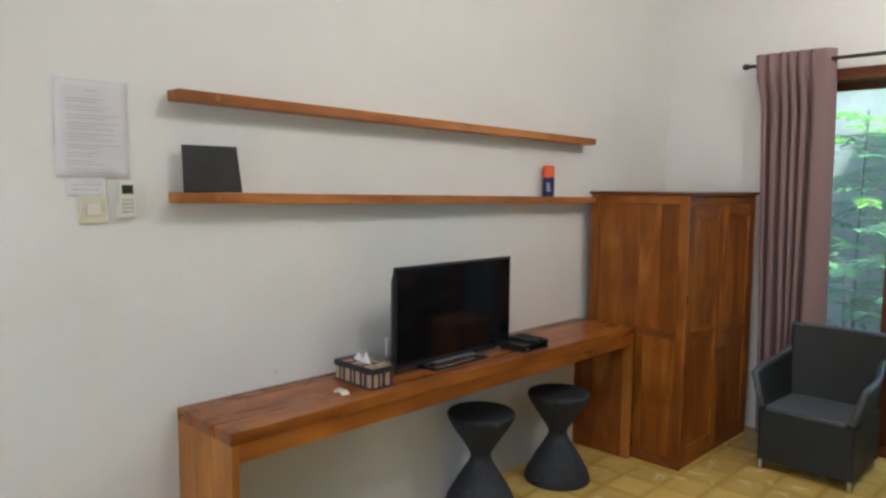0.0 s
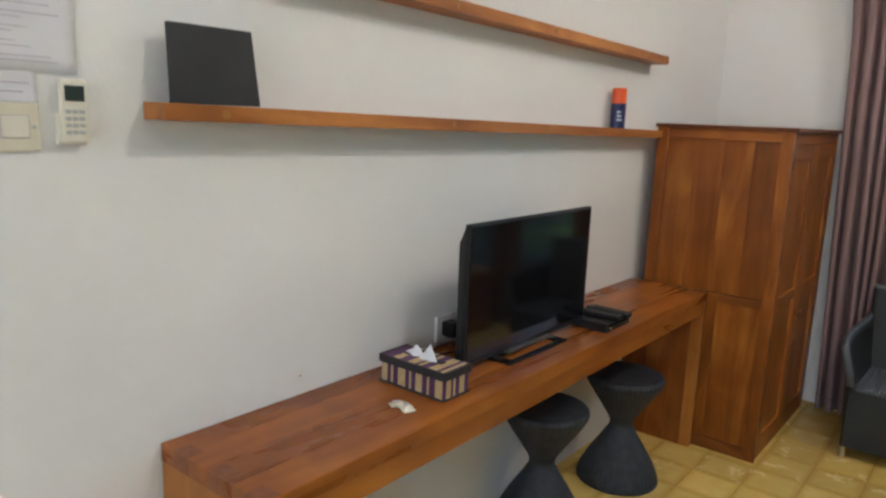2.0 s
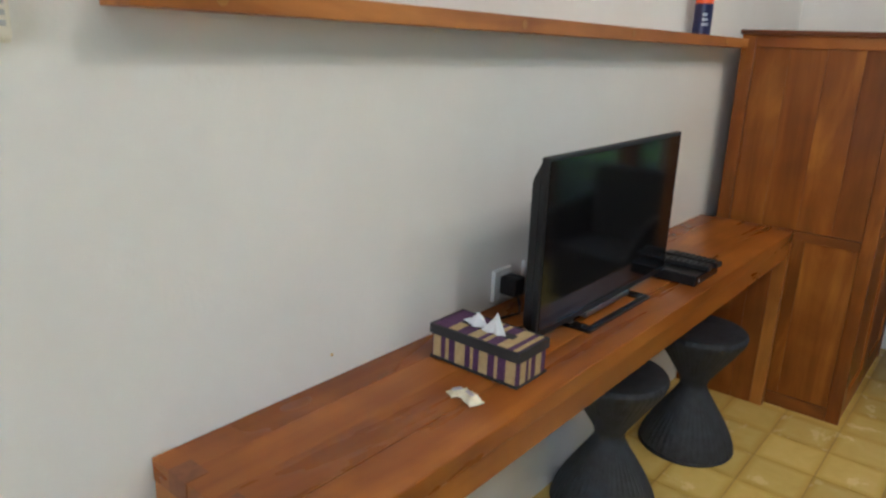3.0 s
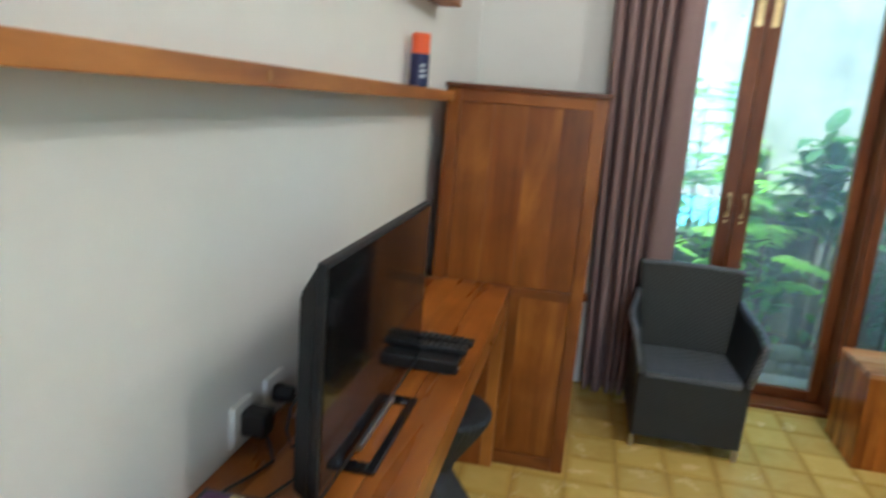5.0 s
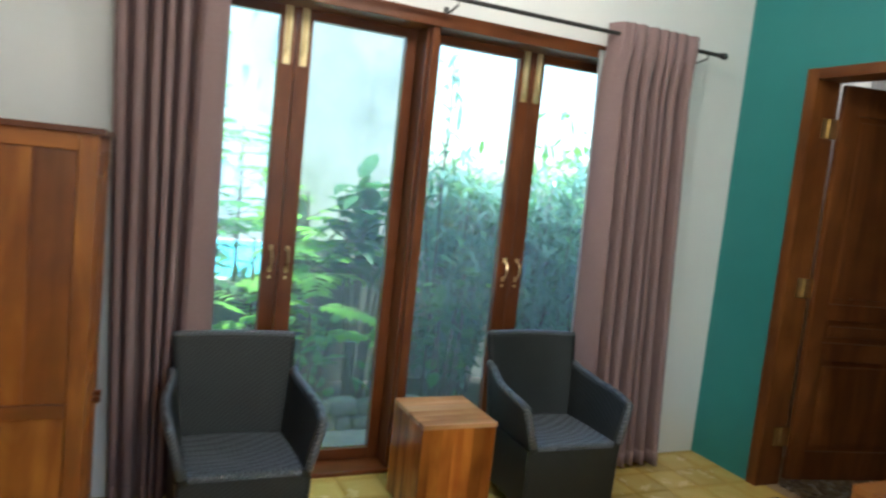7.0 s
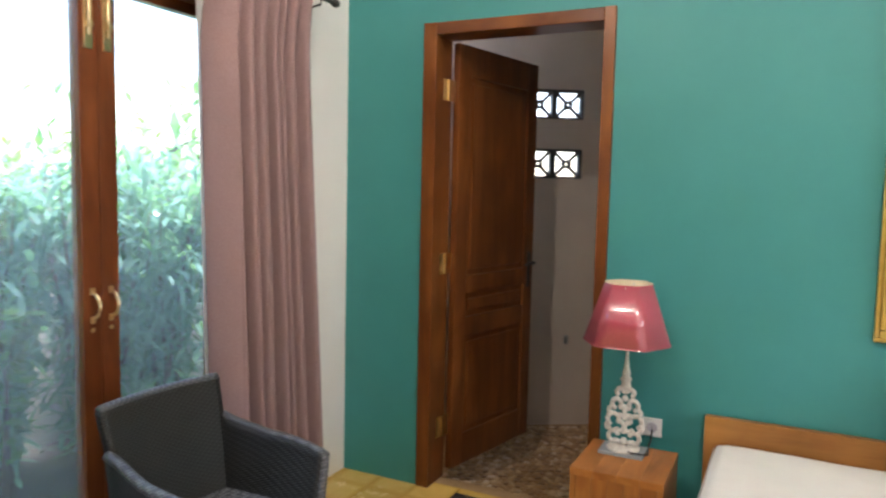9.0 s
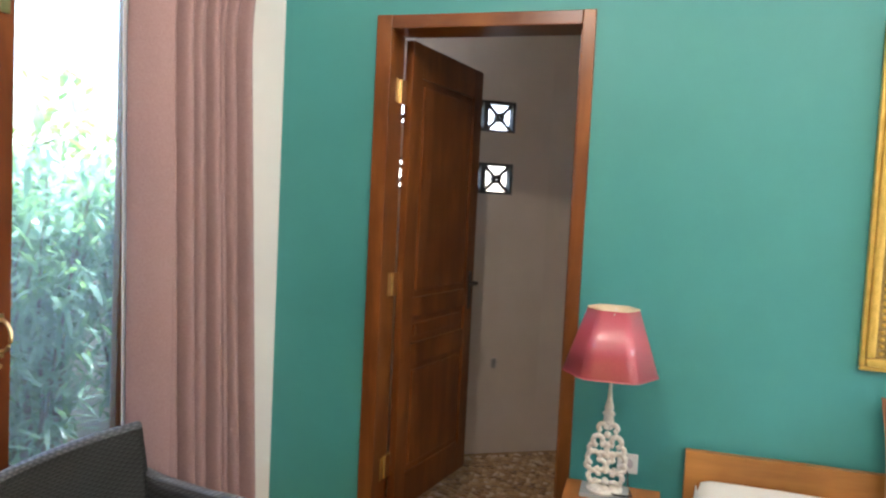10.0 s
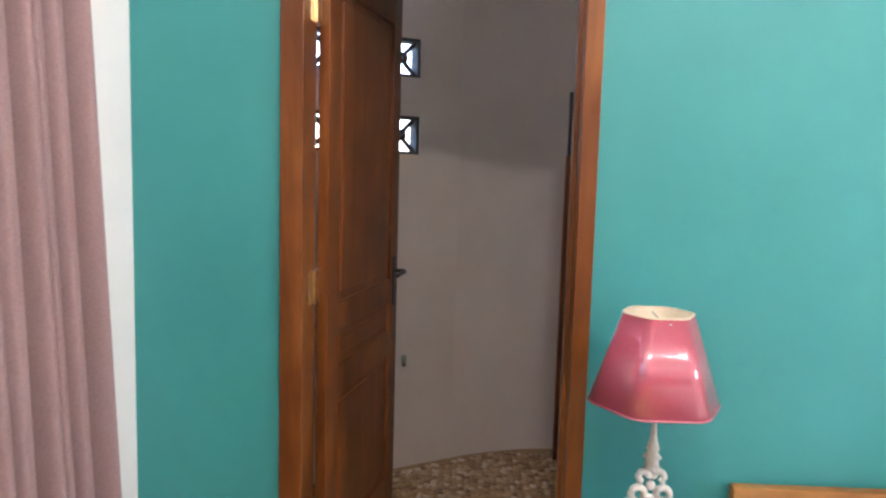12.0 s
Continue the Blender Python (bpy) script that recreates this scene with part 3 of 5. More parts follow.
# ---- bathroom beyond the door ----
BZ = -0.17
XB = XE + WT
floor_bath = tagged(part("floor_bath", boxes((XB - 0.02, 4.15, 2.9, 5.77, BZ - 0.1, BZ)), M_PEBBLE_BED), "brown and cream pebble bathroom floor, a step down", "floor", kind="structure")
tagged(part("sill_bath", boxes((XE + 0.021, XB, DOOR_Y0, DOOR_Y1, -0.13, -0.004)), M_PEBBLE_BED), "rendered door sill above the bathroom floor", "sill", kind="structure")
tagged(part("wall_bath_north", boxes((XB, 3.15, 5.65, 5.75, BZ, 2.95)), M_BATHWALL), "plain rendered bathroom wall", "wall", kind="structure")
tagged(part("wall_bath_south", boxes((XB, 4.03, 2.9, 3.0, BZ, 2.95)), M_BATHWALL), "plain rendered bathroom wall", "wall", kind="structure")
tagged(part("ceiling_bath", boxes((XB, 4.15, 2.9, 5.47, 2.95, 3.05)), M_CEIL), "plain bathroom ceiling open along its north side", "ceiling", kind="structure")
# back wall with two rows of vent blocks, in its own axes: u along the wall, w upright
P0, P1 = Vector((3.15, 5.63)), Vector((3.77, 4.586))
UL = (P1 - P0).length
ang = math.degrees(math.atan2(P1.y - P0.y, P1.x - P0.x))
BS, COLS = 0.197, 4
U0 = 0.969 - COLS * BS
ROWS_Z = (1.529, 1.924)
us = [-0.06, U0, U0 + COLS * BS, UL]
zs = [0] + [z for a in ROWS_Z for z in (a - BZ, a - BZ + BS)] + [2.95 - BZ]
bm = bmesh.new()
for i in range(3):
    for j in range(5):
        if not (i == 1 and j in (1, 3)):
            box(bm, us[i], us[i + 1], 0, 0.10, zs[j], zs[j + 1])
bmesh.ops.remove_doubles(bm, verts=bm.verts[:], dist=0.0004)
wall_vent = tagged(part("wall_bath_east", bm, M_BATHWALL), "rendered bathroom wall with two rows of vent blocks", "wall", kind="structure")
wall_vent.matrix_basis = pose(P0.x, P0.y, BZ, 0, 0, ang)
bm = bmesh.new()
arc = [(3.77 + 0.594 * min(d, 0.66) - 0.45 * min(d, 0.66) ** 2, 4.586 - d) for d in (1.686 * i / 36 for i in range(37))]
ribs = [[bm.verts.new((x + d, y, z)) for d, z in ((0, BZ), (0, 2.95), (0.1, 2.95), (0.1, BZ))] for x, y in arc]
for a, b in zip(ribs, ribs[1:]):
    for k in range(4):
        bm.faces.new((a[k], a[(k + 1) % 4], b[(k + 1) % 4], b[k]))
bmesh.ops.recalc_face_normals(bm, faces=bm.faces[:])
tagged(part("wall_bath_curve", bm, M_BATHWALL), "gently curved rendered bathroom wall", "wall", kind="structure")


def vent_block():
    bm = boxes((0, BS, 0.01, 0.09, 0, 0.016), (0, BS, 0.01, 0.09, BS - 0.016, BS), (0, 0.016, 0.01, 0.09, 0.016, BS - 0.016), (BS - 0.016, BS, 0.01, 0.09, 0.016, BS - 0.016))
    c = BS / 2
    for sx, sz in ((1, 1), (1, -1), (-1, 1), (-1, -1)):
        tube([(c + sx * 0.012, 0.05, c + sz * 0.012), (c + sx * (c - 0.012), 0.05, c + sz * (c - 0.012))], 0.013, 6, bm)
    made = lathe([(0.012, 0.02), (0.030, 0.02), (0.030, 0.08), (0.012, 0.08), (0.012, 0.02)], 16)
    me = bpy.data.meshes.new("tmp")
    made.transform(Matrix.Translation((c, 0, c)) @ Matrix.Rotation(radians(-90), 4, "X"))
    made.to_mesh(me), made.free()
    bm.from_mesh(me)
    return bm


block = part("vent_block", vent_block(), M_BLOCK, wall_vent, "dark pierced cement vent block")
block.matrix_basis = pose(U0, 0, ROWS_Z[0] - BZ)
for u, z in [(U0 + c * BS, z) for z in ROWS_Z for c in range(COLS)][1:]:
    again(block, "vent_block", pose(u, 0, z - BZ), wall_vent)["label"] = "dark pierced cement vent block"
hook = thing("wall_hook", pose(0, 0, 0), "small metal hook on the bathroom wall", "hook")
hp = P0.lerp(P1, 0.745)
part("plate", boxes((hp.x - 0.010, hp.x + 0.004, hp.y - 0.015, hp.y + 0.015, 0.40, 0.46), r=0.003), M_STEEL, hook)
part("prong", tube([(hp.x - 0.006, hp.y, 0.42), (hp.x - 0.035, hp.y - 0.005, 0.415), (hp.x - 0.045, hp.y - 0.005, 0.44)], 0.004), M_STEEL, hook)

post = thing("wooden_post", pose(3.80, 3.985, BZ), "slim dark wooden post against the curved bathroom wall", "post")
part("shaft", boxes((-0.018, 0.018, -0.022, 0.022, 0.0, 1.72), r=0.004), M_FRAME_Z, post)
part("cap", boxes((-0.014, 0.014, -0.016, 0.016, 1.72, 2.06), r=0.005), M_IRON, post, "dark upper end")

# ---- curtains ----
RY, RZ = 5.367, 2.248
rod = thing("curtain_rod", pose(0, 0, 0), "thin black iron curtain rod with knob ends", "curtain rod")
part("rod", tube([(-1.40, RY, RZ), (0.1, RY, RZ - 0.002), (1.55, RY, RZ)], 0.0105, 12), M_IRON, rod)
for x, d in ((-1.40, -1), (1.55, 1)):
    fin = lathe([(0.0, 0), (0.0125, 0), (0.0125, 0.010), (0.009, 0.012), (0.017, 0.020), (0.019, 0.034), (0.016, 0.046), (0.0, 0.048)], 16)
    part("finial", fin, M_IRON, rod).matrix_basis = pose(x - d * 0.004, RY, RZ, 0, 90 * d, 0)
for x in (-1.36, 0.02, 1.47):
    part("bracket", tube([(x, YN, RZ - 0.045), (x, YN - 0.05, RZ - 0.045), (x, RY, RZ - 0.03), (x, RY, RZ - 0.008)], 0.005, 8, boxes((x - 0.012, x + 0.012, YN - 0.005, YN + 0.002, RZ - 0.075, RZ - 0.015))), M_IRON, rod)


def curtain(lead, corner, outer, lead_y, folds, seed, label, fold_depth):
    """A cloth on a rod: a flap turned to the glass, then upright folds. Each of the three is an x at the top and at the floor."""
    ob = thing("curtain", pose(0, 0, 0), label, "curtain", "curtains at the garden doors")
    rnd = random.Random(seed)
    ph = [rnd.uniform(-0.5, 0.5) for _ in range(folds + 2)]
    flat = 0.20

    def f(u, v):
        z = 0.018 + v * (2.305 - 0.018)
        a, c, b = (p[1] + (p[0] - p[1]) * v for p in (lead, corner, outer))
        top = min(1, max(0, (v - 0.84) / 0.115)) ** 1.5
        if u < flat:
            s = u / flat
            y = lead_y - (lead_y - 5.360) * s - 0.014 * math.sin(math.pi * s) + 0.005 * math.sin(v * 6 + seed) * s
            return Vector((a + (c - a) * s ** 1.3, y + (5.342 - y) * top * min(1, 0.3 + 1.4 * s), z))
        s = (u - flat) / (1 - flat)
        k = (s + 0.035 * math.sin(8.3 * s + seed) * math.sin(math.pi * s)) * (folds - 0.5)
        j = min(folds - 1, max(0, int(k)))
        mix = k - j
        w = 1 - math.sin(math.pi * k) ** 2 * abs(math.sin(math.pi * k)) ** 1.2
        deep = (fold_depth + 0.03 * (ph[j] * (1 - mix) + ph[j + 1] * mix)) * (0.72 + 0.34 * (1 - v))
        y = 5.448 - deep * w
        y += (5.346 - 0.022 * w - y) * top
        x = c + (b - c) * (s + 0.05 * (1 - top) * math.sin(4 * math.pi * k) / folds) + 0.010 * (1 - v) * math.sin(9 * s + 3 * v + seed) * min(1, 4 * (1 - s)) * min(1, 5 * s)
        return Vector((x, y, z))
    part("cloth", sheet(260, 36, f, 0.003), M_CURTAIN, ob, smooth=True)
    part("hem", sheet(260, 2, lambda u, v: f(u, v * 0.035) + Vector((0, -0.004, 0.0)), 0.003), M_CURTAIN, ob, smooth=True)
    d = 1 if lead[0] < outer[0] else -1
    part("lining", sheet(8, 24, lambda u, v: Vector((lead[1] + (lead[0] - lead[1]) * v + d * (0.05 * u - (0.004 if d > 0 else -0.006)), lead_y + 0.008 + 0.004 * math.sin(4 * u), 0.03 + v * 2.15)), 0.002), M_LINING, ob, "white lining behind the cloth", smooth=True)
    return ob


curtain((-0.938, -0.910), (-1.035, -1.025), (-1.360, -1.275), 5.425, 6, 3, "mauve curtain drawn aside in soft upright folds", 0.080)
curtain((0.875, 0.930), (0.945, 1.00), (1.380, 1.485), 5.472, 7, 8, "mauve curtain gathered beside the white wall in folds", 0.118)
hold = thing("curtain_hook", pose(0, 0, 0), "small ivory tie-back knob on the white wall", "hook")
part("knob", lathe([(0.0, 0.035), (0.012, 0.033), (0.014, 0.026), (0.006, 0.018), (0.006, 0.006), (0.014, 0.004), (0.014, 0.0)], 14), M_IVORY, hold).matrix_basis = pose(1.49, YN, 0.985, 90)

# ---- the long desk ----
DZ, DX1, DY0, DY1, DT = 0.75, -1.615, 2.030, 4.475, 0.042
desk = thing("desk", pose(0, 0, 0), "long narrow varnished teak desk along the white wall", "desk")
DX0 = XW + 0.003
edges_x = [DX0, -1.905, -1.815, -1.72, DX1]
for i, (a, b) in enumerate(zip(edges_x, edges_x[1:])):
    part("board", boxes((a + 0.0002, b - 0.0002, DY0, DY1, DZ - DT, DZ), r=0.0007 if b < DX1 else 0.003), M_TEAK_Y, desk)
part("apron", boxes((DX1 - 0.024, DX1 - 0.004, DY0 + 0.0295, DY1 - 0.0295, DZ - DT - 0.062, DZ - DT - 0.0005), r=0.002), M_TEAK_Y, desk, "lighter front apron board")
part("apron", boxes((DX0, DX0 + 0.020, DY0 + 0.0295, DY1 - 0.0295, DZ - DT - 0.062, DZ - DT - 0.0005), r=0.002), M_TEAK_Y, desk)
for y0, y1 in ((DY0, DY0 + 0.029), (DY1 - 0.029, DY1)):
    for a, b in ((DX0, -1.86), (-1.86, -1.745), (-1.745, -1.664), (-1.664, DX1)):
        # Light on the near leg put into paler wood; front board is sapwood.
        part("leg_board", boxes((a + 0.0003, b - 0.0003, y0 + 0.001, y1 - 0.001, 0.0, DZ - DT - 0.0005), r=0.001), M_LEG_LIT_SAPWOOD if a == -1.664 or y0 < 3 else M_TEAK_Z, desk)
# finger joints let into the top at its ends
for y0, y1 in ((DY0 - 0.0015, DY0 + 0.040), (DY1 - 0.040, DY1 - 0.001)):
    for a, b in ((-1.93, -1.878), (-1.80, -1.748), (-1.672, -1.6215)):
        part("finger_joint", boxes((a, b, y0, y1, DZ - DT + 0.002, DZ + 0.0012)), M_ENDGRAIN, desk, "darker end-grain joint")

# ---- two wall shelves ----
def wall_shelf(y0, y1, zl, zr, label):
    ob = thing("wall_shelf", pose(0, 0, 0), label, "shelf", "shelves on the white wall")
    bm = boxes((XW + 0.002, XW + 0.088, y0, y1, -0.0175, 0.0175), r=0.0025)
    for v in bm.verts:
        v.co.z += zl + (zr - zl) * (v.co.y - y0) / (y1 - y0)
    part("plank", bm, M_SHELF, ob)
    for y in (y0 + 0.135, (y0 + y1) / 2 - 0.33, (y0 + y1) / 2 + 0.22, y1 - 0.25):
        z = zl + (zr - zl) * (y - y0) / (y1 - y0)
        plug = lathe([(0.0, 0.0), (0.010, 0.0), (0.010, 0.0018), (0.0, 0.0018)], 14)
        part("plug", plug, M_PALE_Y, ob, "pale filled screw hole").matrix_basis = pose(XW + 0.0875, y, z, 0, 90, 0)
    return ob


wall_shelf(2.022, 4.476, 1.806, 1.772, "upper narrow teak shelf fixed to the white wall")
wall_shelf(2.018, 4.487, 1.4715, 1.4415, "lower narrow teak shelf carrying a black board and a can")
SH = lambda y: 1.4715 - 0.030 * (y - 2.004) / 2.483 + 0.0175

folder = thing("black_board", pose(0, 0.012, 0), "plain black square board leaning on the shelf", "board")
bm = boxes((0, 0.012, 2.035, 2.247, 0, 0.158), r=0.002)
for v in bm.verts:
    v.co.x += XW + 0.050 - 0.06 * v.co.z
    v.co.y -= 0.10 * v.co.z * (v.co.y - 2.035) / 0.21
    v.co.z += SH(2.14) + 0.001
part("board", bm, M_BLACKMATT, folder)

can = thing("spray_can", pose(XW + 0.045, 4.09, SH(4.09)), "navy spray can with an orange cap standing on the shelf", "can")
part("body", lathe([(0.0, 0), (0.029, 0), (0.031, 0.003), (0.031, 0.100), (0.027, 0.106), (0.0, 0.106)], 28), M_NAVY, can, smooth=False)
part("cap", lathe([(0.0285, 0.100), (0.0295, 0.102), (0.0295, 0.160), (0.026, 0.165), (0.0, 0.166)], 28), M_ORANGE, can, "orange plastic cap")
bm = bmesh.new()
for i in range(3):
    sh = sheet(6, 1, lambda u, v, i=i: Vector((0.0316 * math.cos(-1.25 + (0.7 - 0.1 * i) * u), 0.0316 * math.sin(-1.25 + (0.7 - 0.1 * i) * u), 0.030 + 0.016 * i + 0.009 * v)), 0.0006)
    me = bpy.data.meshes.new("tmp")
    sh.to_mesh(me), sh.free()
    bm.from_mesh(me)
part("lettering", bm, M_LABEL, can, "pale unreadable lettering")

# ---- paper notices, switch, remote control ----
def notice(y0, y1, z0, z1, lines, label, bold=0.0022):
    ob = thing("paper_notice", pose(0, 0.012, 0), label, "notice")
    bm = sheet(10, 12, lambda u, v: Vector((XW + 0.002 + 0.004 * (abs(2 * u - 1) ** 3) * (1 - v) + 0.0015 * math.sin(6 * v + 2 * u), y0 + (y1 - y0) * u, z0 + (z1 - z0) * v)), 0.0006)
    part("sheet", bm, M_PAPER, ob, smooth=True)
    for yy, zz, w in lines:
        part("text_line", boxes((XW + 0.0055, XW + 0.0062, yy, yy + w, zz - bold, zz + bold)), M_INK, ob)
    return ob


rnd = random.Random(5)
lines, z = [(1.752, 1.798, 0.032)], 1.772
for para in ((0.11, 0.09), (0.13, 0.11), (0.165, 0.12), (0.155, 0.09, 0.14), (0.15, 0.085, 0.14), (0.155, 0.09), (0.10, 0.075), (0.08, 0.105), (0.14, 0.15)):
    for i, w in enumerate(para):
        lines.append((1.695, z, w))
        z -= 0.0085
    z -= 0.0075
notice(1.662, 1.878, 1.532, 1.832, lines, "white printed house notice taped to the wall", 0.0008)
notice(1.690, 1.806, 1.478, 1.534, [(1.705, 1.512, 0.088), (1.705, 1.497, 0.078)], "small white printed strip of paper on the wall", 0.0012)
switch = thing("light_switch", pose(0, 0.012, 0), "square ivory light switch on the white wall", "switch")
part("plate", boxes((XW, XW + 0.010, 1.722, 1.806, 1.393, 1.478), r=0.003), M_IVORY, switch)
part("rocker", boxes((XW + 0.009, XW + 0.0135, 1.742, 1.787, 1.417, 1.455), r=0.002), M_IVORY2, switch)
part("rocker_gap", boxes((XW + 0.0095, XW + 0.0106, 1.7405, 1.7885, 1.4155, 1.4565)), M_INK, switch)
for y in (1.7335, 1.796):
    part("screw", lathe([(0.0, 0.0), (0.0035, 0.0), (0.0035, 0.0015), (0, 0.0015)], 10), M_STEEL, switch).matrix_basis = pose(XW + 0.0098, y, 1.436, 0, 90, 0)
remote = thing("wall_remote", pose(0, 0.012, 0), "ivory air-conditioner remote control in a wall holder", "remote control")
part("holder", boxes((XW, XW + 0.012, 1.836, 1.889, 1.404, 1.46), r=0.003), M_IVORY2, remote)
body = part("body", boxes((XW + 0.010, XW + 0.026, 1.838, 1.887, 1.408, 1.524), r=0.006), M_IVORY2, remote)
part("display", boxes((XW + 0.0255, XW + 0.0268, 1.8445, 1.8795, 1.484, 1.512)), M_LCD, remote, "grey display")
for i in range(4):
    for j in range(3):
        part("key", boxes((XW + 0.0255, XW + 0.0275, 1.8445 + 0.0125 * j, 1.8545 + 0.0125 * j, 1.424 + 0.0125 * i, 1.431 + 0.0125 * i), r=0.0008), M_GREYKEY, remote)
nail = thing("wall_nail", pose(0, 0, 0), "tiny tan wall plug in the white wall", "nail")
part("head", lathe([(0.0, 0.0), (0.004, 0.0), (0.003, 0.002), (0, 0.0025)], 10), M_STRAW, nail).matrix_basis = pose(XW, 2.425, 0.80, 0, 90, 0)

# ---- television and what lies on the desk ----
tv = thing("television", pose(0, 0, 0), "slim black flat television on a desk stand", "television")
TY0, TY1, TZ0, TZ1, TX = 2.828, 3.548, 0.775, 1.192, -1.752
part("cabinet", boxes((TX - 0.016, TX, TY0, TY1, TZ0, TZ1), r=0.004), M_BLACK, tv)
bm = boxes((TX - 0.048, TX - 0.0155, TY0 + 0.004, TY1 - 0.004, TZ0 + 0.006, TZ1 - 0.004))
for v in bm.verts:
    if v.co.x < TX - 0.04:
        v.co.y += 0.012 if v.co.y < 3.1 else -0.012
        v.co.z += 0.012 if v.co.z < 1.0 else -0.055
bmesh.ops.bevel(bm, geom=bm.edges[:], offset=0.004, segments=2, affect="EDGES")
part("back_cover", bm, M_BLACK, tv, "tapered black back cover")
part("screen", boxes((TX - 0.001, TX + 0.0015, TY0 + 0.010, TY1 - 0.010, TZ0 + 0.018, TZ1 - 0.010)), M_SCREEN, tv, "dark glossy screen")
part("neck", boxes((TX - 0.035, TX - 0.012, 3.10, 3.26, DZ + 0.008, TZ0 + 0.03), r=0.003), M_BLACK, tv)
part("stand", boxes((-1.86, -1.775, 3.00, 3.345, DZ, DZ + 0.012), (-1.7215, -1.703, 3.00, 3.345, DZ, DZ + 0.010), (-1.775, -1.7215, 3.00, 3.032, DZ, DZ + 0.010), (-1.775, -1.7215, 3.313, 3.345, DZ, DZ + 0.010), r=0.003), M_SCREEN, tv, "glossy black stand")
part("bar", boxes((TX - 0.022, TX + 0.004, 3.06, 3.30, TZ0 - 0.012, TZ0 + 0.001), r=0.002), M_STEEL, tv, "silver lower bar")

box_set = thing("set_top_box", pose(0, 0, 0), "small black set-top box on the desk", "set-top box")
part("case", boxes((-1.79, -1.648, 3.53, 3.715, DZ, DZ + 0.033), r=0.004), M_BLACK, box_set)
part("front", boxes((-1.6485, -1.646, 3.536, 3.709, DZ + 0.005, DZ + 0.028)), M_SCREEN, box_set)
part("indicator", boxes((-1.6462, -1.6450, 3.552, 3.560, DZ + 0.012, DZ + 0.016)), M_IVORY2, box_set)


def remote_control(m, label):
    ob = thing("remote_control", m, label, "remote control", "remotes on the set-top box")
    part("case", boxes((-0.022, 0.022, -0.085, 0.085, 0, 0.016), r=0.004), M_BLACK, ob)
    for i in range(8):
        for j in range(3):
            part("key", boxes((-0.015 + 0.011 * j, -0.007 + 0.011 * j, -0.07 + 0.017 * i, -0.06 + 0.017 * i, 0.0155, 0.0185), r=0.001), M_BLACKMATT if (i + j) % 3 else M_LCD, ob)
    return ob


remote_control(pose(-1.715, 3.675, DZ + 0.0335, 0, 0, 87), "black remote control lying on the set-top box")
remote_control(pose(-1.722, 3.612, DZ + 0.0335, 0, 0, 94), "second black remote control on the set-top box")

tissue = thing("tissue_box", pose(0.003, 0.010, 0), "purple and straw striped tissue box on the desk", "tissue box")
BX0, BX1, BY0, BY1, BZ1 = -1.906, -1.677, 2.632, 2.742, 0.829
part("core", boxes((BX0 + 0.002, BX1 - 0.002, BY0 + 0.002, BY1 - 0.002, DZ, BZ1), r=0.002), M_PURPLE, tissue)
part("lid_band", boxes((BX0 - 0.003, BX1 + 0.003, BY0 - 0.003, BY0 + 0.003, BZ1 - 0.022, BZ1 + 0.001), (BX0 - 0.003, BX1 + 0.003, BY1 - 0.003, BY1 + 0.003, BZ1 - 0.022, BZ1 + 0.001),
                       (BX1 - 0.003, BX1 + 0.003, BY0 + 0.003, BY1 - 0.003, BZ1 - 0.022, BZ1 + 0.001), (BX0 - 0.003, BX0 + 0.003, BY0 + 0.003, BY1 - 0.003, BZ1 - 0.022, BZ1 + 0.001), r=0.0015), M_BLACKMATT, tissue, "black cloth lid edge")
part("base_band", boxes((BX0 - 0.001, BX1 + 0.001, BY0 - 0.001, BY1 + 0.001, DZ, DZ + 0.006)), M_BLACKMATT, tissue)
for x, w in ((0.006, 0.020), (0.040, 0.008), (0.066, 0.026), (0.107, 0.007), (0.130, 0.022), (0.170, 0.007), (0.198, 0.024)):
    part("stripe", boxes((BX0 + x, BX0 + x + w, BY0 + 0.0005, BY0 + 0.003, DZ + 0.006, BZ1 - 0.022)), M_STRAW, tissue, "straw stripe")
for x, w in ((0.045, 0.022), (0.098, 0.024), (0.135, 0.010), (0.172, 0.026), (0.212, 0.010)):
    part("stripe", boxes((BX0 + x, BX0 + x + w, BY0 + 0.004, BY1 - 0.004, BZ1 - 0.001, BZ1 + 0.0012)), M_STRAW, tissue, "straw stripe")
for y, w in ((0.012, 0.018), (0.042, 0.007), (0.068, 0.020)):
    part("stripe", boxes((BX1 - 0.003, BX1 - 0.0004, BY0 + y, BY0 + y + w, DZ + 0.006, BZ1 - 0.022)), M_STRAW, tissue, "straw stripe")
part("slot", boxes((-1.86, -1.725, 2.678, 2.700, BZ1 + 0.0002, BZ1 + 0.0022)), M_BLACKMATT, tissue)


def crumple(cx, cy, cz, lx, ly, h, seed):
    r = random.Random(seed)
    a, b = r.uniform(0, 6), r.uniform(0, 6)

    def f(u, v):
        t = 2 * math.pi * u
        rad = (1 - v) ** 0.8 * (1 + 0.28 * math.sin(3 * t + a) + 0.16 * math.sin(7 * t + b + 3 * v))
        return Vector((cx + lx * rad * math.cos(t) + 0.012 * v, cy + ly * rad * math.sin(t) - 0.010 * v, cz + h * v * (1 + 0.2 * math.sin(2 * t + a))))
    return sheet(30, 8, f, 0.0006)


part("tissue", crumple(-1.828, 2.690, BZ1 + 0.002, 0.028, 0.010, 0.030, 2), M_TISSUE, tissue, "crumpled white tissue", smooth=False)
part("tissue", crumple(-1.775, 2.684, BZ1 + 0.002, 0.024, 0.013, 0.042, 9), M_TISSUE, tissue, "crumpled white tissue", smooth=False)


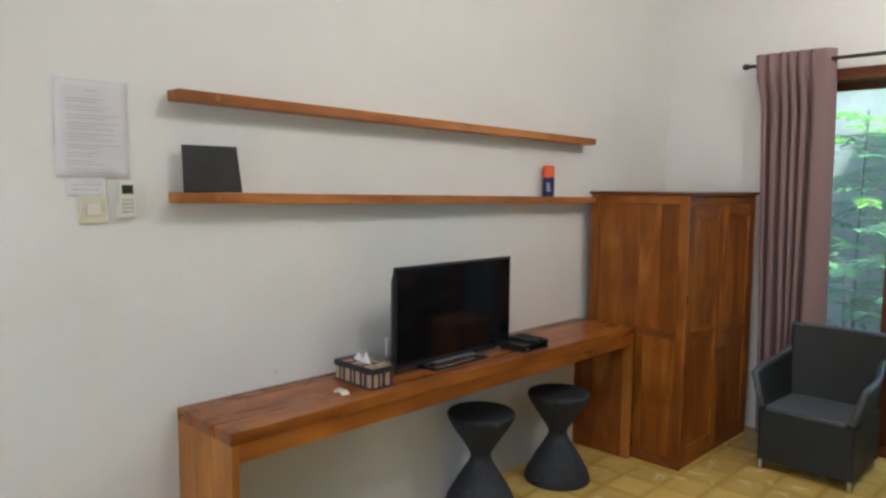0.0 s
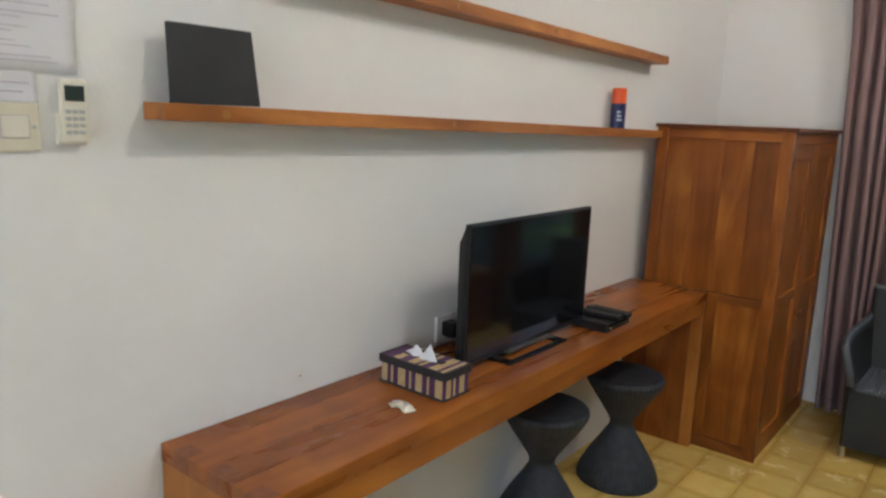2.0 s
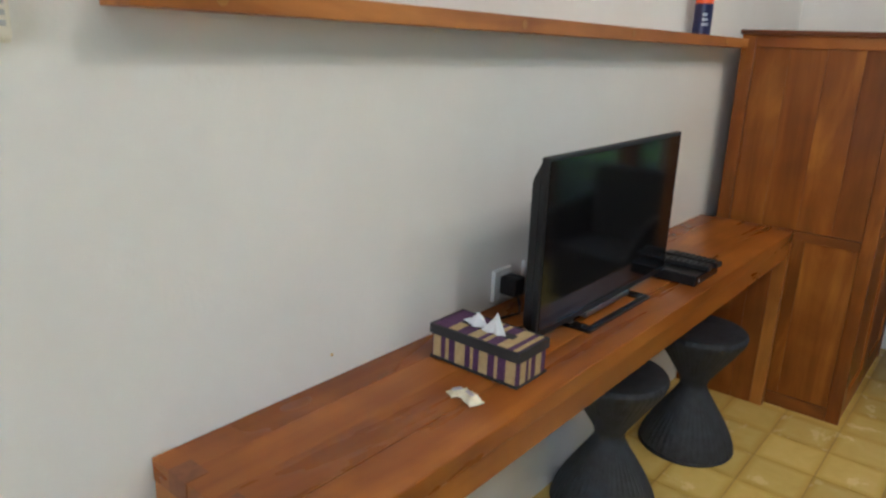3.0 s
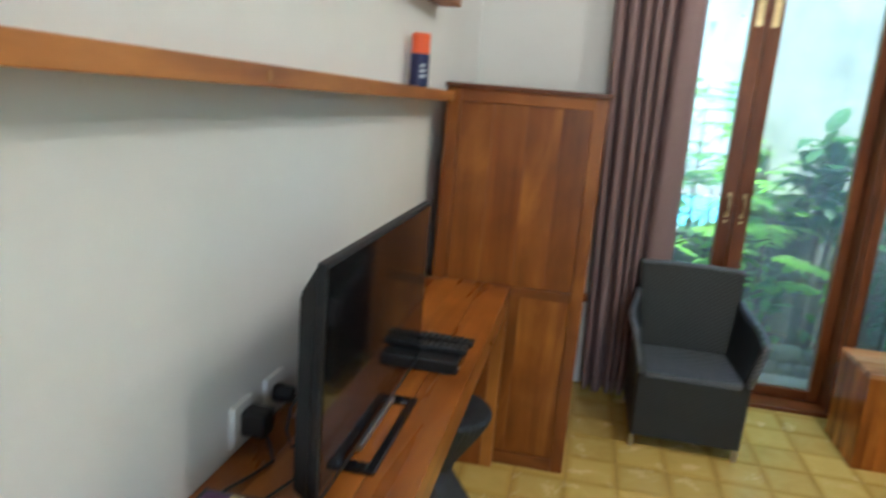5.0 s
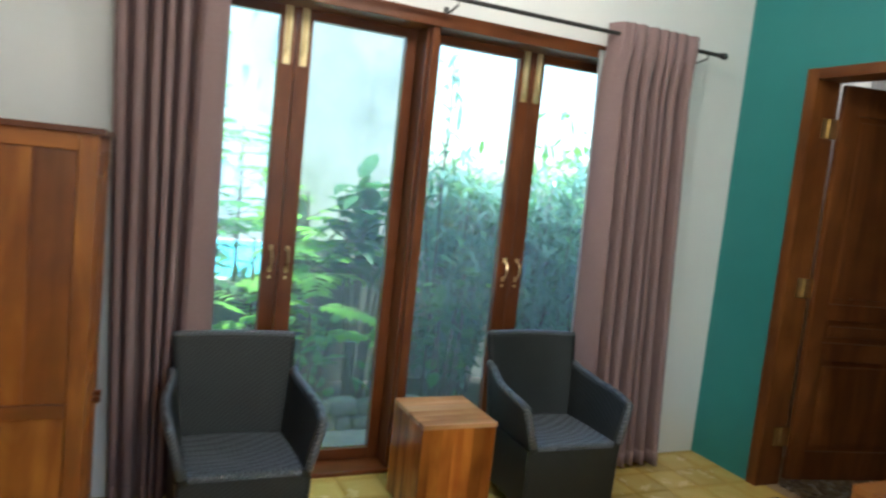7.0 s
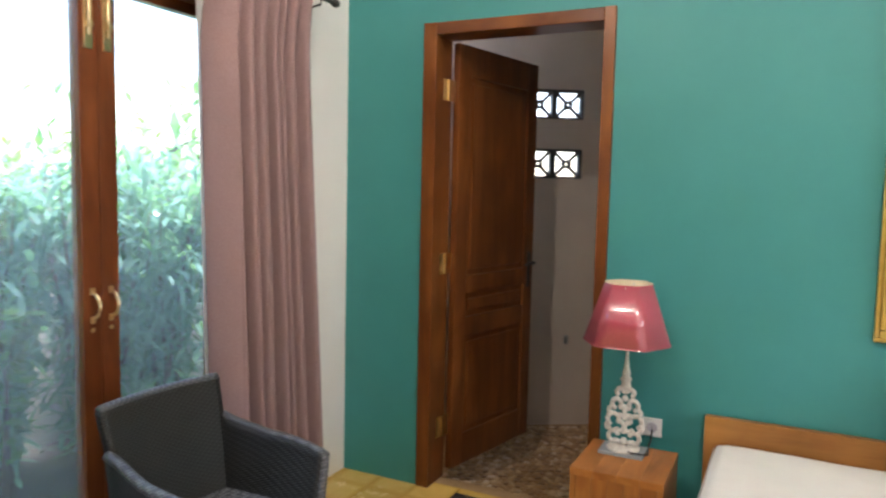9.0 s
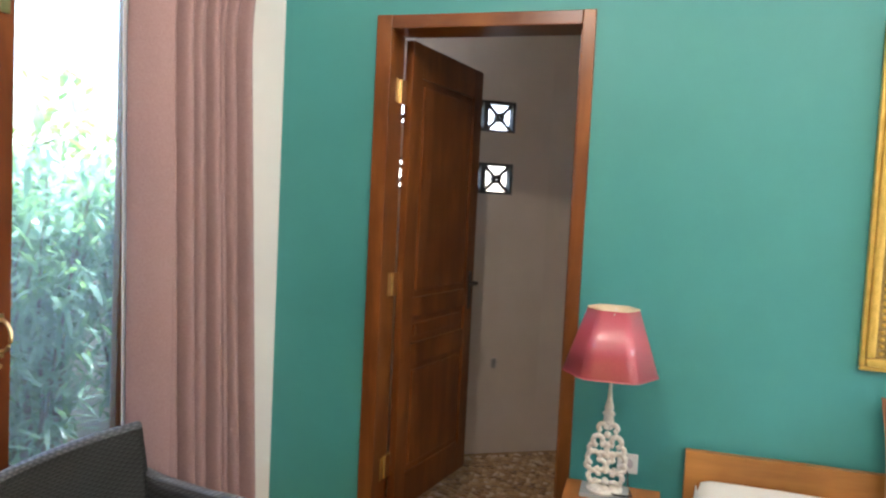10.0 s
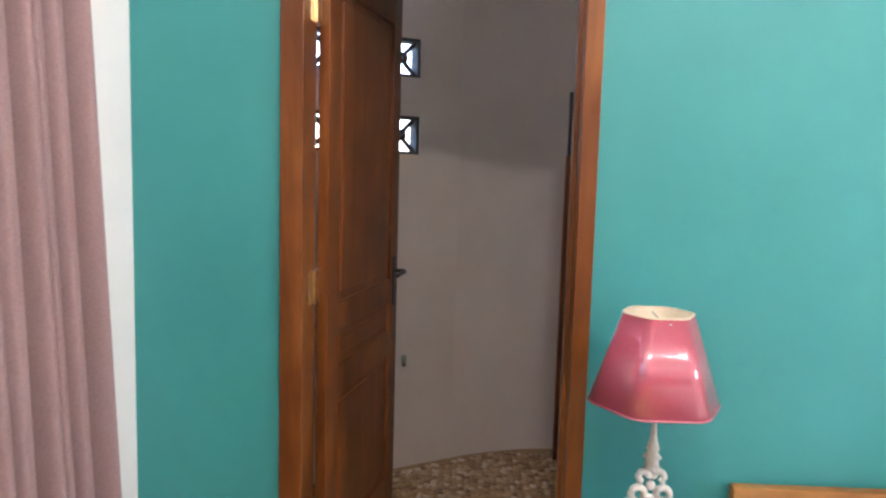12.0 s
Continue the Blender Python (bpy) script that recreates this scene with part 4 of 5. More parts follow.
def sachet(m):
    ob = thing("sachet", m, "small cream paper sachet lying on the desk", "sachet", "sachets on the desk")
    part("pouch", sheet(10, 8, lambda u, v: Vector((0.045 * (u - 0.5), 0.032 * (v - 0.5), 0.0035 + 0.008 * math.sin(math.pi * u) * math.sin(math.pi * v) + 0.002 * math.sin(9 * u + 4 * v))), 0.003), M_SACHET, ob)
    part("print", boxes((-0.014, 0.006, -0.004, 0.004, 0.0122, 0.0142)), M_INK, ob)
    return ob


sachet(pose(-1.748, 2.548, DZ, 0, 0, 58))
sachet(pose(-1.712, 2.540, DZ + 0.004, 6, 5, -22))

socket = thing("wall_socket", pose(0, 0, 0), "double white wall socket behind the television", "socket")
part("plate", boxes((XW, XW + 0.012, 2.975, 3.055, 0.765, 0.850), r=0.003), M_WHITEPL, socket)
part("plate", boxes((XW, XW + 0.012, 3.115, 3.195, 0.765, 0.850), r=0.003), M_WHITEPL, socket)
plug1 = thing("power_adapter", pose(0, 0, 0), "black power adapter plugged into the wall socket", "adapter")
part("body", boxes((XW + 0.012, XW + 0.062, 2.995, 3.045, 0.785, 0.835), r=0.008), M_BLACK, plug1)
part("cord", tube([(XW + 0.055, 3.02, 0.787), (XW + 0.07, 3.01, 0.762), (XW + 0.09, 2.98, 0.757), (XW + 0.075, 2.92, 0.757), (XW + 0.05, 2.84, 0.760), (XW + 0.06, 2.78, 0.775), (XW + 0.10, 2.79, 0.772), (XW + 0.13, 2.86, 0.757), (XW + 0.17, 3.0, 0.757), (XW + 0.175, 3.2, 0.757), (XW + 0.19, 3.5, 0.757)], 0.003), M_BLACK, plug1)
plug2 = thing("power_adapter", pose(0, 0, 0), "black plug with a looped cord behind the television", "adapter")
part("body", lathe([(0.0, 0.0), (0.019, 0.0), (0.021, 0.01), (0.017, 0.04), (0.0, 0.042)], 18), M_BLACK, plug2).matrix_basis = pose(XW + 0.012, 3.155, 0.81, 0, 90, 0)
part("cord", tube([(XW + 0.05, 3.155, 0.81), (XW + 0.075, 3.14, 0.83), (XW + 0.085, 3.11, 0.84), (XW + 0.08, 3.08, 0.82), (XW + 0.08, 3.06, 0.78), (XW + 0.10, 3.04, 0.757), (XW + 0.14, 3.10, 0.757), (XW + 0.15, 3.2, 0.79), (XW + 0.17, 3.25, 0.86)], 0.003), M_BLACK, plug2)
cable = thing("aerial_cable", pose(0, 0, 0), "thin black cable hanging at the television's edge", "cable")
part("cord", tube([(TX - 0.05, 3.44, 0.94), (TX - 0.05, 3.52, 0.93), (TX - 0.045, 3.562, 0.90), (TX - 0.04, 3.568, 0.86), (TX - 0.05, 3.55, 0.80), (TX - 0.06, 3.53, 0.757), (TX - 0.05, 3.56, 0.757)], 0.003), M_BLACK, cable)

# ---- two hourglass stools ----
stool = thing("stool", pose(-1.812, 3.425, 0), "dark grey woven hourglass stool under the desk", "stool", "stools under the desk")
prof = [(0.150, 0.0), (0.163, 0.004), (0.166, 0.018), (0.158, 0.045), (0.133, 0.095), (0.100, 0.150), (0.068, 0.200), (0.049, 0.235), (0.046, 0.250), (0.053, 0.272), (0.080, 0.315), (0.110, 0.360), (0.139, 0.405), (0.154, 0.432), (0.159, 0.450), (0.152, 0.462)]


def ribbed(profile, seg=176, depth=0.013, fold=None):
    dense = []
    for (r0, z0), (r1, z1) in zip(profile, profile[1:]):
        for k in range(3):
            dense.append((r0 + (r1 - r0) * k / 3, z0 + (z1 - z0) * k / 3))
    dense.append(profile[-1])
    bm = lathe(dense, seg)
    for v in bm.verts:
        a = math.atan2(v.co.y, v.co.x)
        k = 1 + depth * (math.sin(a * 44) + 0.25 * math.sin(v.co.z * 2 * math.pi / 0.012))
        v.co.x, v.co.y = v.co.x * k, v.co.y * k
        if fold:
            v.co.z += fold(v.co.x, v.co.y, v.co.z)
    return bm


part("shell", ribbed(prof), M_STOOL, stool, smooth=True)
part("seat", lathe([(0.153, 0.4615), (0.140, 0.464), (0.11, 0.458), (0.07, 0.453), (0.0, 0.451)], 48), M_STOOL, stool, smooth=True)
part("foot_ring", lathe([(0.168, 0.0), (0.171, 0.005), (0.168, 0.012), (0.158, 0.012), (0.158, 0.0), (0.168, 0.0)], 48), M_STOOL, stool, smooth=True)
copy_thing(stool, pose(-1.745, 3.955, 0, 0, 0, 40))

# ---- wardrobe ----
WX0, WX1, WY0, WY1, WZ = -1.925, -1.335, 4.492, 5.385, 1.482
wardrobe = thing("wardrobe", pose(0, 0, 0), "low teak wardrobe with panelled sides and two doors", "wardrobe")
part("carcass", boxes((WX0 + 0.012, WX1 - 0.028, WY0 + 0.016, WY1 - 0.016, 0.012, WZ - 0.03)), M_WARD_Z, wardrobe)
part("cornice", boxes((WX0 - 0.006, WX1 + 0.014, WY0 - 0.014, WY1 + 0.014, WZ - 0.006, WZ + 0.012), r=0.003), M_FRAME_X, wardrobe, "darker top board")
for y0, y1 in ((WY0, WY0 + 0.018), (WY1 - 0.018, WY1)):
    part("stile", boxes((WX0, WX0 + 0.052, y0, y1, 0, WZ - 0.006), r=0.002), M_WARD_Z, wardrobe)
    part("stile", boxes((WX1 - 0.050, WX1, y0, y1, 0, WZ - 0.006), r=0.002), M_WARD_Z, wardrobe)
    for z0, z1 in ((0.0, 0.055), (0.708, 0.746), (WZ - 0.050, WZ - 0.006)):
        part("rail", boxes((WX0 + 0.0525, WX1 - 0.0505, y0 + 0.0005, y1 - 0.0005, z0, z1), r=0.002), M_WARD_X, wardrobe)
    xs = (WX0 + 0.053, -1.735, -1.575, WX1 - 0.051)
    for a, b in zip(xs, xs[1:]):
        part("panel_board", boxes((a, b - 0.0006, y0 + 0.009, y1 - 0.009 + 0.004, 0.056, 0.707)), M_WARD_Z, wardrobe)
    xs = (WX0 + 0.053, -1.745, -1.615, -1.49, WX1 - 0.051)
    for a, b in zip(xs, xs[1:]):
        part("panel_board", boxes((a, b - 0.0006, y0 + 0.009, y1 - 0.009 + 0.004, 0.747, WZ - 0.051)), M_WARD_Z, wardrobe)
part("plinth", boxes((WX1 - 0.03, WX1 - 0.006, WY0 + 0.0185, WY1 - 0.0185, 0.0, 0.040)), M_WARD_Y, wardrobe)
part("top_rail", boxes((WX1 - 0.028, WX1 - 0.002, WY0 + 0.0185, WY1 - 0.0185, WZ - 0.055, WZ - 0.007)), M_WARD_Y, wardrobe)
ym = (WY0 + WY1) / 2
for y0, y1, side in ((WY0 + 0.021, ym - 0.002, 1), (ym + 0.002, WY1 - 0.021, -1)):
    x0, x1 = WX1 - 0.026, WX1 - 0.001
    dr = part("door", boxes((x0, x1, y0, y0 + 0.062, 0.044, WZ - 0.058), (x0, x1, y1 - 0.062, y1, 0.044, WZ - 0.058), r=0.002), M_WARD_Z, wardrobe)
    for z0, z1 in ((0.044, 0.11), (0.700, 0.755), (WZ - 0.125, WZ - 0.058)):
        part("rail", boxes((x0 + 0.001, x1 - 0.001, y0 + 0.0625, y1 - 0.0625, z0, z1), r=0.002), M_WARD_Y, dr)
    for z0, z1 in ((0.11, 0.700), (0.755, WZ - 0.125)):
        yy = [y0 + 0.0625, (y0 + y1) / 2 + 0.02 * side, y1 - 0.0625]
        for a, b in zip(yy, yy[1:]):
            part("panel_board", boxes((x0 + 0.006, x1 - 0.011, a, b - 0.0006, z0, z1)), M_WARD_Z, dr)
    yk = y1 - 0.03 if side == 1 else y0 + 0.03
    kn = part("knob", lathe([(0.0, 0.028), (0.011, 0.026), (0.014, 0.018), (0.007, 0.008), (0.008, 0.0)], 16), M_FRAME_Z, dr, "turned wooden knob")
    kn.matrix_basis = pose(x1, yk, 0.62, 0, 90, 0)
    yh = y0 + 0.004 if side == 1 else y1 - 0.004
    for z in (0.16, 0.52, 0.90, 1.32):
        part("hinge", boxes((x1 - 0.004, x1 + 0.0025, yh - 0.006, yh + 0.006, z, z + 0.055), r=0.001), M_IRON, dr, "dark iron hinge")

# ---- wicker armchairs ----
def armchair(m, label):
    ob = thing("armchair", m, label, "armchair", "wicker armchairs at the garden doors")
    D = 0.51        # depth; front at y = 0, back at y = D
    # skirt: a four-sided drum that narrows towards the floor
    def ring(z):
        k = z / 0.33
        hw, f, b = 0.232 + 0.004 * k, 0.012 - 0.010 * k, D + 0.02 - 0.04 * k
        return hw, f, b
    bm = bmesh.new()
    rings = []
    for z in (0.055, 0.06, 0.12, 0.2, 0.28, 0.332):
        hw, f, b = ring(z)
        c = 0.012
        pts = [(-hw + c, f), (hw - c, f), (hw, f + c), (hw, b - c), (hw - c, b), (-hw + c, b), (-hw, b - c), (-hw, f + c)]
        rings.append([bm.verts.new((x, y, z)) for x, y in pts])
    for a, b in zip(rings, rings[1:]):
        for i in range(8):
            bm.faces.new((a[i], a[(i + 1) % 8], b[(i + 1) % 8], b[i]))
    bm.faces.new(rings[0][::-1]), bm.faces.new(rings[-1])
    part("skirt", bm, M_WICKER, ob)
    # Seat and rims get window light through their paler base colour.
    part("seat", sheet(132, 12, lambda u, v: Vector(((-0.212 + 0.424 * u), 0.006 + (D - 0.075) * v, 0.352 - 0.014 * math.sin(math.pi * u) * math.sin(math.pi * v) - 0.01 * v + 0.004 * (1 - (2 * v - 1) ** 8) + 0.0022 * math.sin(u * 2 * math.pi * 22))), 0.03), M_WICKER_SKYLIT, ob, smooth=True)
    # backrest: slightly dished, leaning back, wider at its top
    def back(u, v):
        hw = 0.214 + 0.028 * v
        x = (2 * u - 1) * hw
        y = D - 0.085 + 0.075 * v + 0.015 * v * v - 0.028 * (2 * u - 1) ** 2
        return Vector((x, y, 0.33 + v * 0.402))
    part("backrest", sheet(20, 20, back, 0.028), M_WICKER, ob, smooth=True)
    part("top_rim", tube([back(i / 20, 1.0) + Vector((0, 0.012, 0.0)) for i in range(21)], 0.0145, 10), M_WICKER_SKYLIT, ob, smooth=True)
    for s in (-1, 1):
        # arm: a curved side panel that falls and flares towards the front
        def arm(u, v, s=s):
            top = 0.552 + 0.055 * max(0.0, u - 0.55) ** 1.2 * 2 - 0.03 * (1 - u) ** 3
            z = 0.32 + (top - 0.32) * v
            y = 0.0 + (D - 0.045) * u + 0.015 * v * (1 - u) - 0.0
            x = s * (0.222 + 0.030 * v + 0.026 * math.sin(math.pi * min(1, u * 1.15)) * v + 0.026 * (1 - u) ** 2 * v)
            return Vector((x, y, z))
        part("arm", sheet(18, 10, arm, 0.03 * s), M_WICKER, ob, smooth=True)
        rim = [arm(i / 18, 1.0) - Vector((s * 0.012, 0, 0)) for i in range(19)]
        rim = [arm(0, k) - Vector((s * 0.012, 0.0, 0)) for k in (0.15, 0.5, 0.85)] + rim
        part("arm_rim", tube(rim, 0.017, 10), M_WICKER_SKYLIT, ob, smooth=True)
    for x in (-0.218, 0.218):
        for y in (0.026, D - 0.0):
            part("leg", lathe([(0.0, 0.0), (0.010, 0.0), (0.012, 0.006), (0.011, 0.058), (0.0, 0.058)], 12), M_STEEL, ob, "short metal foot").matrix_basis = pose(x, y, 0)
    return ob


armchair(pose(-0.828, 4.838, 0, 0, 0, 0), "dark grey wicker armchair in front of the garden doors")
armchair(pose(0.598, 4.886, 0, 0, 0, -2), "dark grey wicker armchair beside the block table")

# ---- block table ----
cube = thing("side_table", pose(0, 0, 0), "solid teak block side table made of glued boards", "side table")
CX0, CX1, CY0, CY1, CZ = -0.100, 0.242, 4.992, 5.348, 0.438
nb = 7
rnd = random.Random(4)
cuts = [CX0 + (CX1 - CX0) * (i + (rnd.uniform(-0.2, 0.2) if 0 < i < nb else 0)) / nb for i in range(nb + 1)]
for a, b in zip(cuts, cuts[1:]):
    part("front_board", boxes((a, b - 0.0004, CY0, CY0 + 0.02, 0, CZ - 0.022), r=0.001), M_CUBE_Z, cube)
    part("back_board", boxes((a, b - 0.0004, CY1 - 0.02, CY1, 0, CZ - 0.022), r=0.001), M_CUBE_Z, cube)
cuts = [CY0 + 0.0205 + (CY1 - CY0 - 0.041) * (i + (rnd.uniform(-0.2, 0.2) if 0 < i < nb else 0)) / nb for i in range(nb + 1)]
for a, b in zip(cuts, cuts[1:]):
    part("side_board", boxes((CX0, CX0 + 0.02, a, b - 0.0004, 0, CZ - 0.022), r=0.001), M_CUBE_Z, cube)
    part("side_board", boxes((CX1 - 0.02, CX1, a, b - 0.0004, 0, CZ - 0.022), r=0.001), M_CUBE_Z, cube)
cuts = [CY0 - 0.002 + (CY1 - CY0 + 0.004) * (i + (rnd.uniform(-0.15, 0.15) if 0 < i < 6 else 0)) / 6 for i in range(7)]
for a, b in zip(cuts, cuts[1:]):
    part("top_board", boxes((CX0 - 0.002, CX1 + 0.002, a, b - 0.0004, CZ - 0.0215, CZ), r=0.0015), M_CUBE_TOP_LIT, cube)

# ---- nightstand, lamp, socket ----
night = thing("nightstand", pose(0, 0, 0), "small teak nightstand between door and bed", "nightstand")
NX0, NX1, NY0, NY1, NZ = 1.422, 1.775, 3.852, 4.190, 0.424
for i in range(4):
    a, b = NY0 + (NY1 - NY0) * i / 4, NY0 + (NY1 - NY0) * (i + 1) / 4
    part("top_board", boxes((NX0, NX1, a, b - 0.0005, NZ - 0.028, NZ), r=0.002), M_PALE_X, night)
for y0, y1 in ((NY0 + 0.001, NY0 + 0.021), (NY1 - 0.021, NY1 - 0.001)):
    part("side", boxes((NX0 + 0.001, NX1 - 0.001, y0, y1, 0, NZ - 0.0285), r=0.002), M_PALE_Z, night)
part("back", boxes((NX1 - 0.018, NX1 - 0.002, NY0 + 0.0215, NY1 - 0.0215, 0.0, NZ - 0.0285)), M_PALE_Z, night)
for i in range(5):
    a, b = NY0 + 0.0215 + (NY1 - NY0 - 0.043) * i / 5, NY0 + 0.0215 + (NY1 - NY0 - 0.043) * (i + 1) / 5
    part("front_board", boxes((NX0 + 0.002, NX0 + 0.020, a, b - 0.0006, 0.0, NZ - 0.0285), r=0.001), M_PALE_Z, night)

LX, LY = 1.675, 4.048
tl = thing("table_lamp", pose(LX, LY, NZ), "table lamp with a red shade and carved white stand", "lamp")
part("base", boxes((-0.062, 0.062, -0.085, 0.085, 0.0, 0.014), r=0.002), M_PERSPEX, tl, "grey acrylic base plate")
part("foot", lathe([(0.0, 0.014), (0.062, 0.014), (0.064, 0.020), (0.050, 0.030), (0.0, 0.031)], 28), M_LAMPWHITE, tl)


def scroll(cx, cz, r, a0, a1, rad=0.0095, shrink=0.0, bm=None):
    pts = []
    for i in range(17):
        t = a0 + (a1 - a0) * i / 16
        k = r * (1 - shrink * i / 16)
        pts.append((0, cx + k * math.cos(t), cz + k * math.sin(t)))
    return tube(pts, rad, 8, bm)


tau = 2 * math.pi
SCROLLS = ((0.044, 0.062, 0.026, -1.9, 1.55, 0.35), (0.046, 0.128, 0.030, -1.2, 1.6, 0.4), (0.022, 0.100, 0.022, 1.2, 1.5, 0.3), (0.034, 0.192, 0.024, -1.4, 1.6, 0.4),
           (0.016, 0.160, 0.019, 1.0, 1.5, 0.3), (0.020, 0.240, 0.018, -1.2, 1.5, 0.4), (0.064, 0.100, 0.014, -2.0, 1.1, 0.0), (0.056, 0.162, 0.013, -2.0, 1.1, 0.0))
for s in (-1, 1):
    for cx, cz, r, a0, turn, shrink in SCROLLS:
        a1 = a0 + turn * math.pi
        if s == -1:
            a0, a1 = math.pi - a0, math.pi - a1
        part("scroll", scroll(s * cx * 0.88, cz, r * 0.94, a0, a1, shrink=shrink), M_LAMPWHITE, tl, "carved scroll in worn white paint", smooth=True)
    part("scroll", tube([(0, s * 0.055, 0.032), (0, s * 0.036, 0.045), (0, s * 0.012, 0.040)], 0.009, 8), M_LAMPWHITE, tl, "carved scroll in worn white paint", smooth=True)
for z, r in ((0.045, 0.014), (0.085, 0.013), (0.14, 0.014), (0.18, 0.012), (0.215, 0.013), (0.262, 0.012)):
    bm = bmesh.new()
    bmesh.ops.create_uvsphere(bm, u_segments=10, v_segments=8, radius=r, matrix=Matrix.Translation((0, 0, z)))
    part("carved_boss", bm, M_LAMPWHITE, tl, smooth=True)
part("stem", lathe([(0.020, 0.262), (0.016, 0.285), (0.024, 0.292), (0.013, 0.305), (0.017, 0.315), (0.009, 0.345), (0.006, 0.39), (0.006, 0.46), (0.0, 0.46)], 18), M_LAMPWHITE, tl, smooth=True)
sh_b, sh_t, z_b, z_t = 0.168, 0.090, 0.440, 0.672


def hexagon(r, z, grow=1.0, arc_steps=8, corner=0.36):
    """A six-sided ring with rounded corners, as points."""
    pts = []
    inner = r * (1 - corner)
    for k in range(6):
        mid = radians(31.6 + 60 * k)
        for i in range(arc_steps + 1):
            a = mid + radians(60) * (i / arc_steps - 0.5)
            pts.append((grow * (inner * math.cos(mid) + r * corner * math.cos(a)), grow * (inner * math.sin(mid) + r * corner * math.sin(a)), z))
    return pts


def hex_band(low, high, thick):
    bm = bmesh.new()
    ro = [[bm.verts.new(p) for p in ring] for ring in (low, high)]
    n = len(low)
    for i in range(n):
        bm.faces.new((ro[0][i], ro[0][(i + 1) % n], ro[1][(i + 1) % n], ro[1][i]))
    bm.normal_update()
    bmesh.ops.solidify(bm, geom=bm.faces[:], thickness=thick)
    return bm


sho = part("shade", hex_band(hexagon(sh_b, z_b), hexagon(sh_t, z_t), 0.002), M_SHADE, tl, "glossy red six-sided shade", smooth=True)
sho.matrix_basis = pose(0, 0.006, 0)
part("lining", hex_band(hexagon(sh_b, z_b + 0.002, 0.97), hexagon(sh_t, z_t - 0.002, 0.95), 0.001), M_FILLET, sho, "cream inner lining", smooth=True)
for z, r in ((z_b, sh_b), (z_t, sh_t)):
    ring = hexagon(r, z, 0.992)
    part("trim", tube(ring + ring[:1], 0.0026, 6), M_SHADE if z == z_b else M_FILLET, sho)
part("ring", tube([(-sh_t * 0.97, 0, z_t - 0.012), (0, 0, z_t - 0.02), (sh_t * 0.97, 0, z_t - 0.012)], 0.003, 6), M_STEEL, tl)
part("bulb_holder", lathe([(0.0, 0.46), (0.016, 0.46), (0.016, 0.50), (0.026, 0.54), (0.028, 0.57), (0.018, 0.595), (0.0, 0.60)], 16), M_WHITEPL, tl, smooth=True)
part("cord", tube([(0.0, -0.01, 0.030), (-0.055, -0.03, 0.022), (-0.05, -0.075, 0.020), (0.0, -0.095, 0.006), (0.06, -0.085, 0.004), (0.11, -0.08, 0.006), (0.165, -0.078, 0.01), (0.192, -0.076, 0.045)], 0.003), M_BLACK, tl)
sock = thing("wall_socket", pose(0, 0, 0), "white wall socket with a plug beside the lamp", "socket")
part("plate", boxes((XE - 0.010, XE, 3.935, 4.012, 0.440, 0.516), r=0.003), M_WHITEPL, sock)
part("well", lathe([(0.0, 0.0), (0.021, 0.0), (0.021, 0.003), (0.0, 0.003)], 20), M_INK, sock).matrix_basis = pose(XE - 0.0095, 3.973, 0.478, 0, -90, 0)

# ---- bed ----
bed = thing("bed", pose(0, 0, 0), "pale teak bed with a low plank headboard", "bed")
HB0, HB1 = 2.00, 3.768
part("headboard", boxes((XE - 0.045, XE - 0.008, HB0, HB1, 0.0, 0.570), r=0.004), M_PALE_Y, bed)
part("side_rail", boxes((-0.12, XE - 0.0455, HB1 - 0.035, HB1 - 0.008, 0.08, 0.26), r=0.003), M_PALE_X, bed)
part("side_rail", boxes((-0.12, XE - 0.0455, HB0 + 0.008, HB0 + 0.035, 0.08, 0.26), r=0.003), M_PALE_X, bed)
part("foot_rail", boxes((-0.15, -0.121, HB0 + 0.008, HB1 - 0.008, 0.0, 0.26), r=0.003), M_PALE_Y, bed)
part("slats", boxes((-0.12, XE - 0.046, HB0 + 0.036, HB1 - 0.036, 0.16, 0.20)), M_PALE_X, bed)
matt = thing("mattress", pose(0, 0, 0), "white sheeted mattress lying on the bed", "mattress")


def mattress():
    bm = boxes((-0.115, XE - 0.050, HB0 + 0.04, HB1 - 0.042, 0.201, 0.482), r=0.045)
    bmesh.ops.subdivide_edges(bm, edges=[e for e in bm.edges if e.calc_length() > 0.3], cuts=40, use_grid_fill=True)
    for v in bm.verts:
        if v.co.z > 0.30:
            v.co.z += 0.006 * noise.noise(v.co * 4.0) + 0.003 * noise.noise(v.co * 13.0)
        else:
            v.co.y += 0.008 * math.sin(v.co.x * 38 + 2 * noise.noise(v.co * 3)) * (0.47 - v.co.z)
    return bm


mo = part("sheet_cover", mattress(), M_SHEET, matt, smooth=True)


def drape(u, v):
    x = -0.10 + u * (XE - 0.06 + 0.10)
    w = 0.012 * math.sin(u * 90 + 3 * math.sin(u * 17)) * v
    return Vector((x, HB1 - 0.040 + 0.010 * math.sin(v * 1.5) + 0.012 * v + w, 0.452 - 0.18 * v - 0.02 * v * math.sin(9 * u)))


part("sheet_drape", sheet(160, 10, drape, 0.002), M_SHEET, matt, "sheet hanging in small creases", smooth=True)


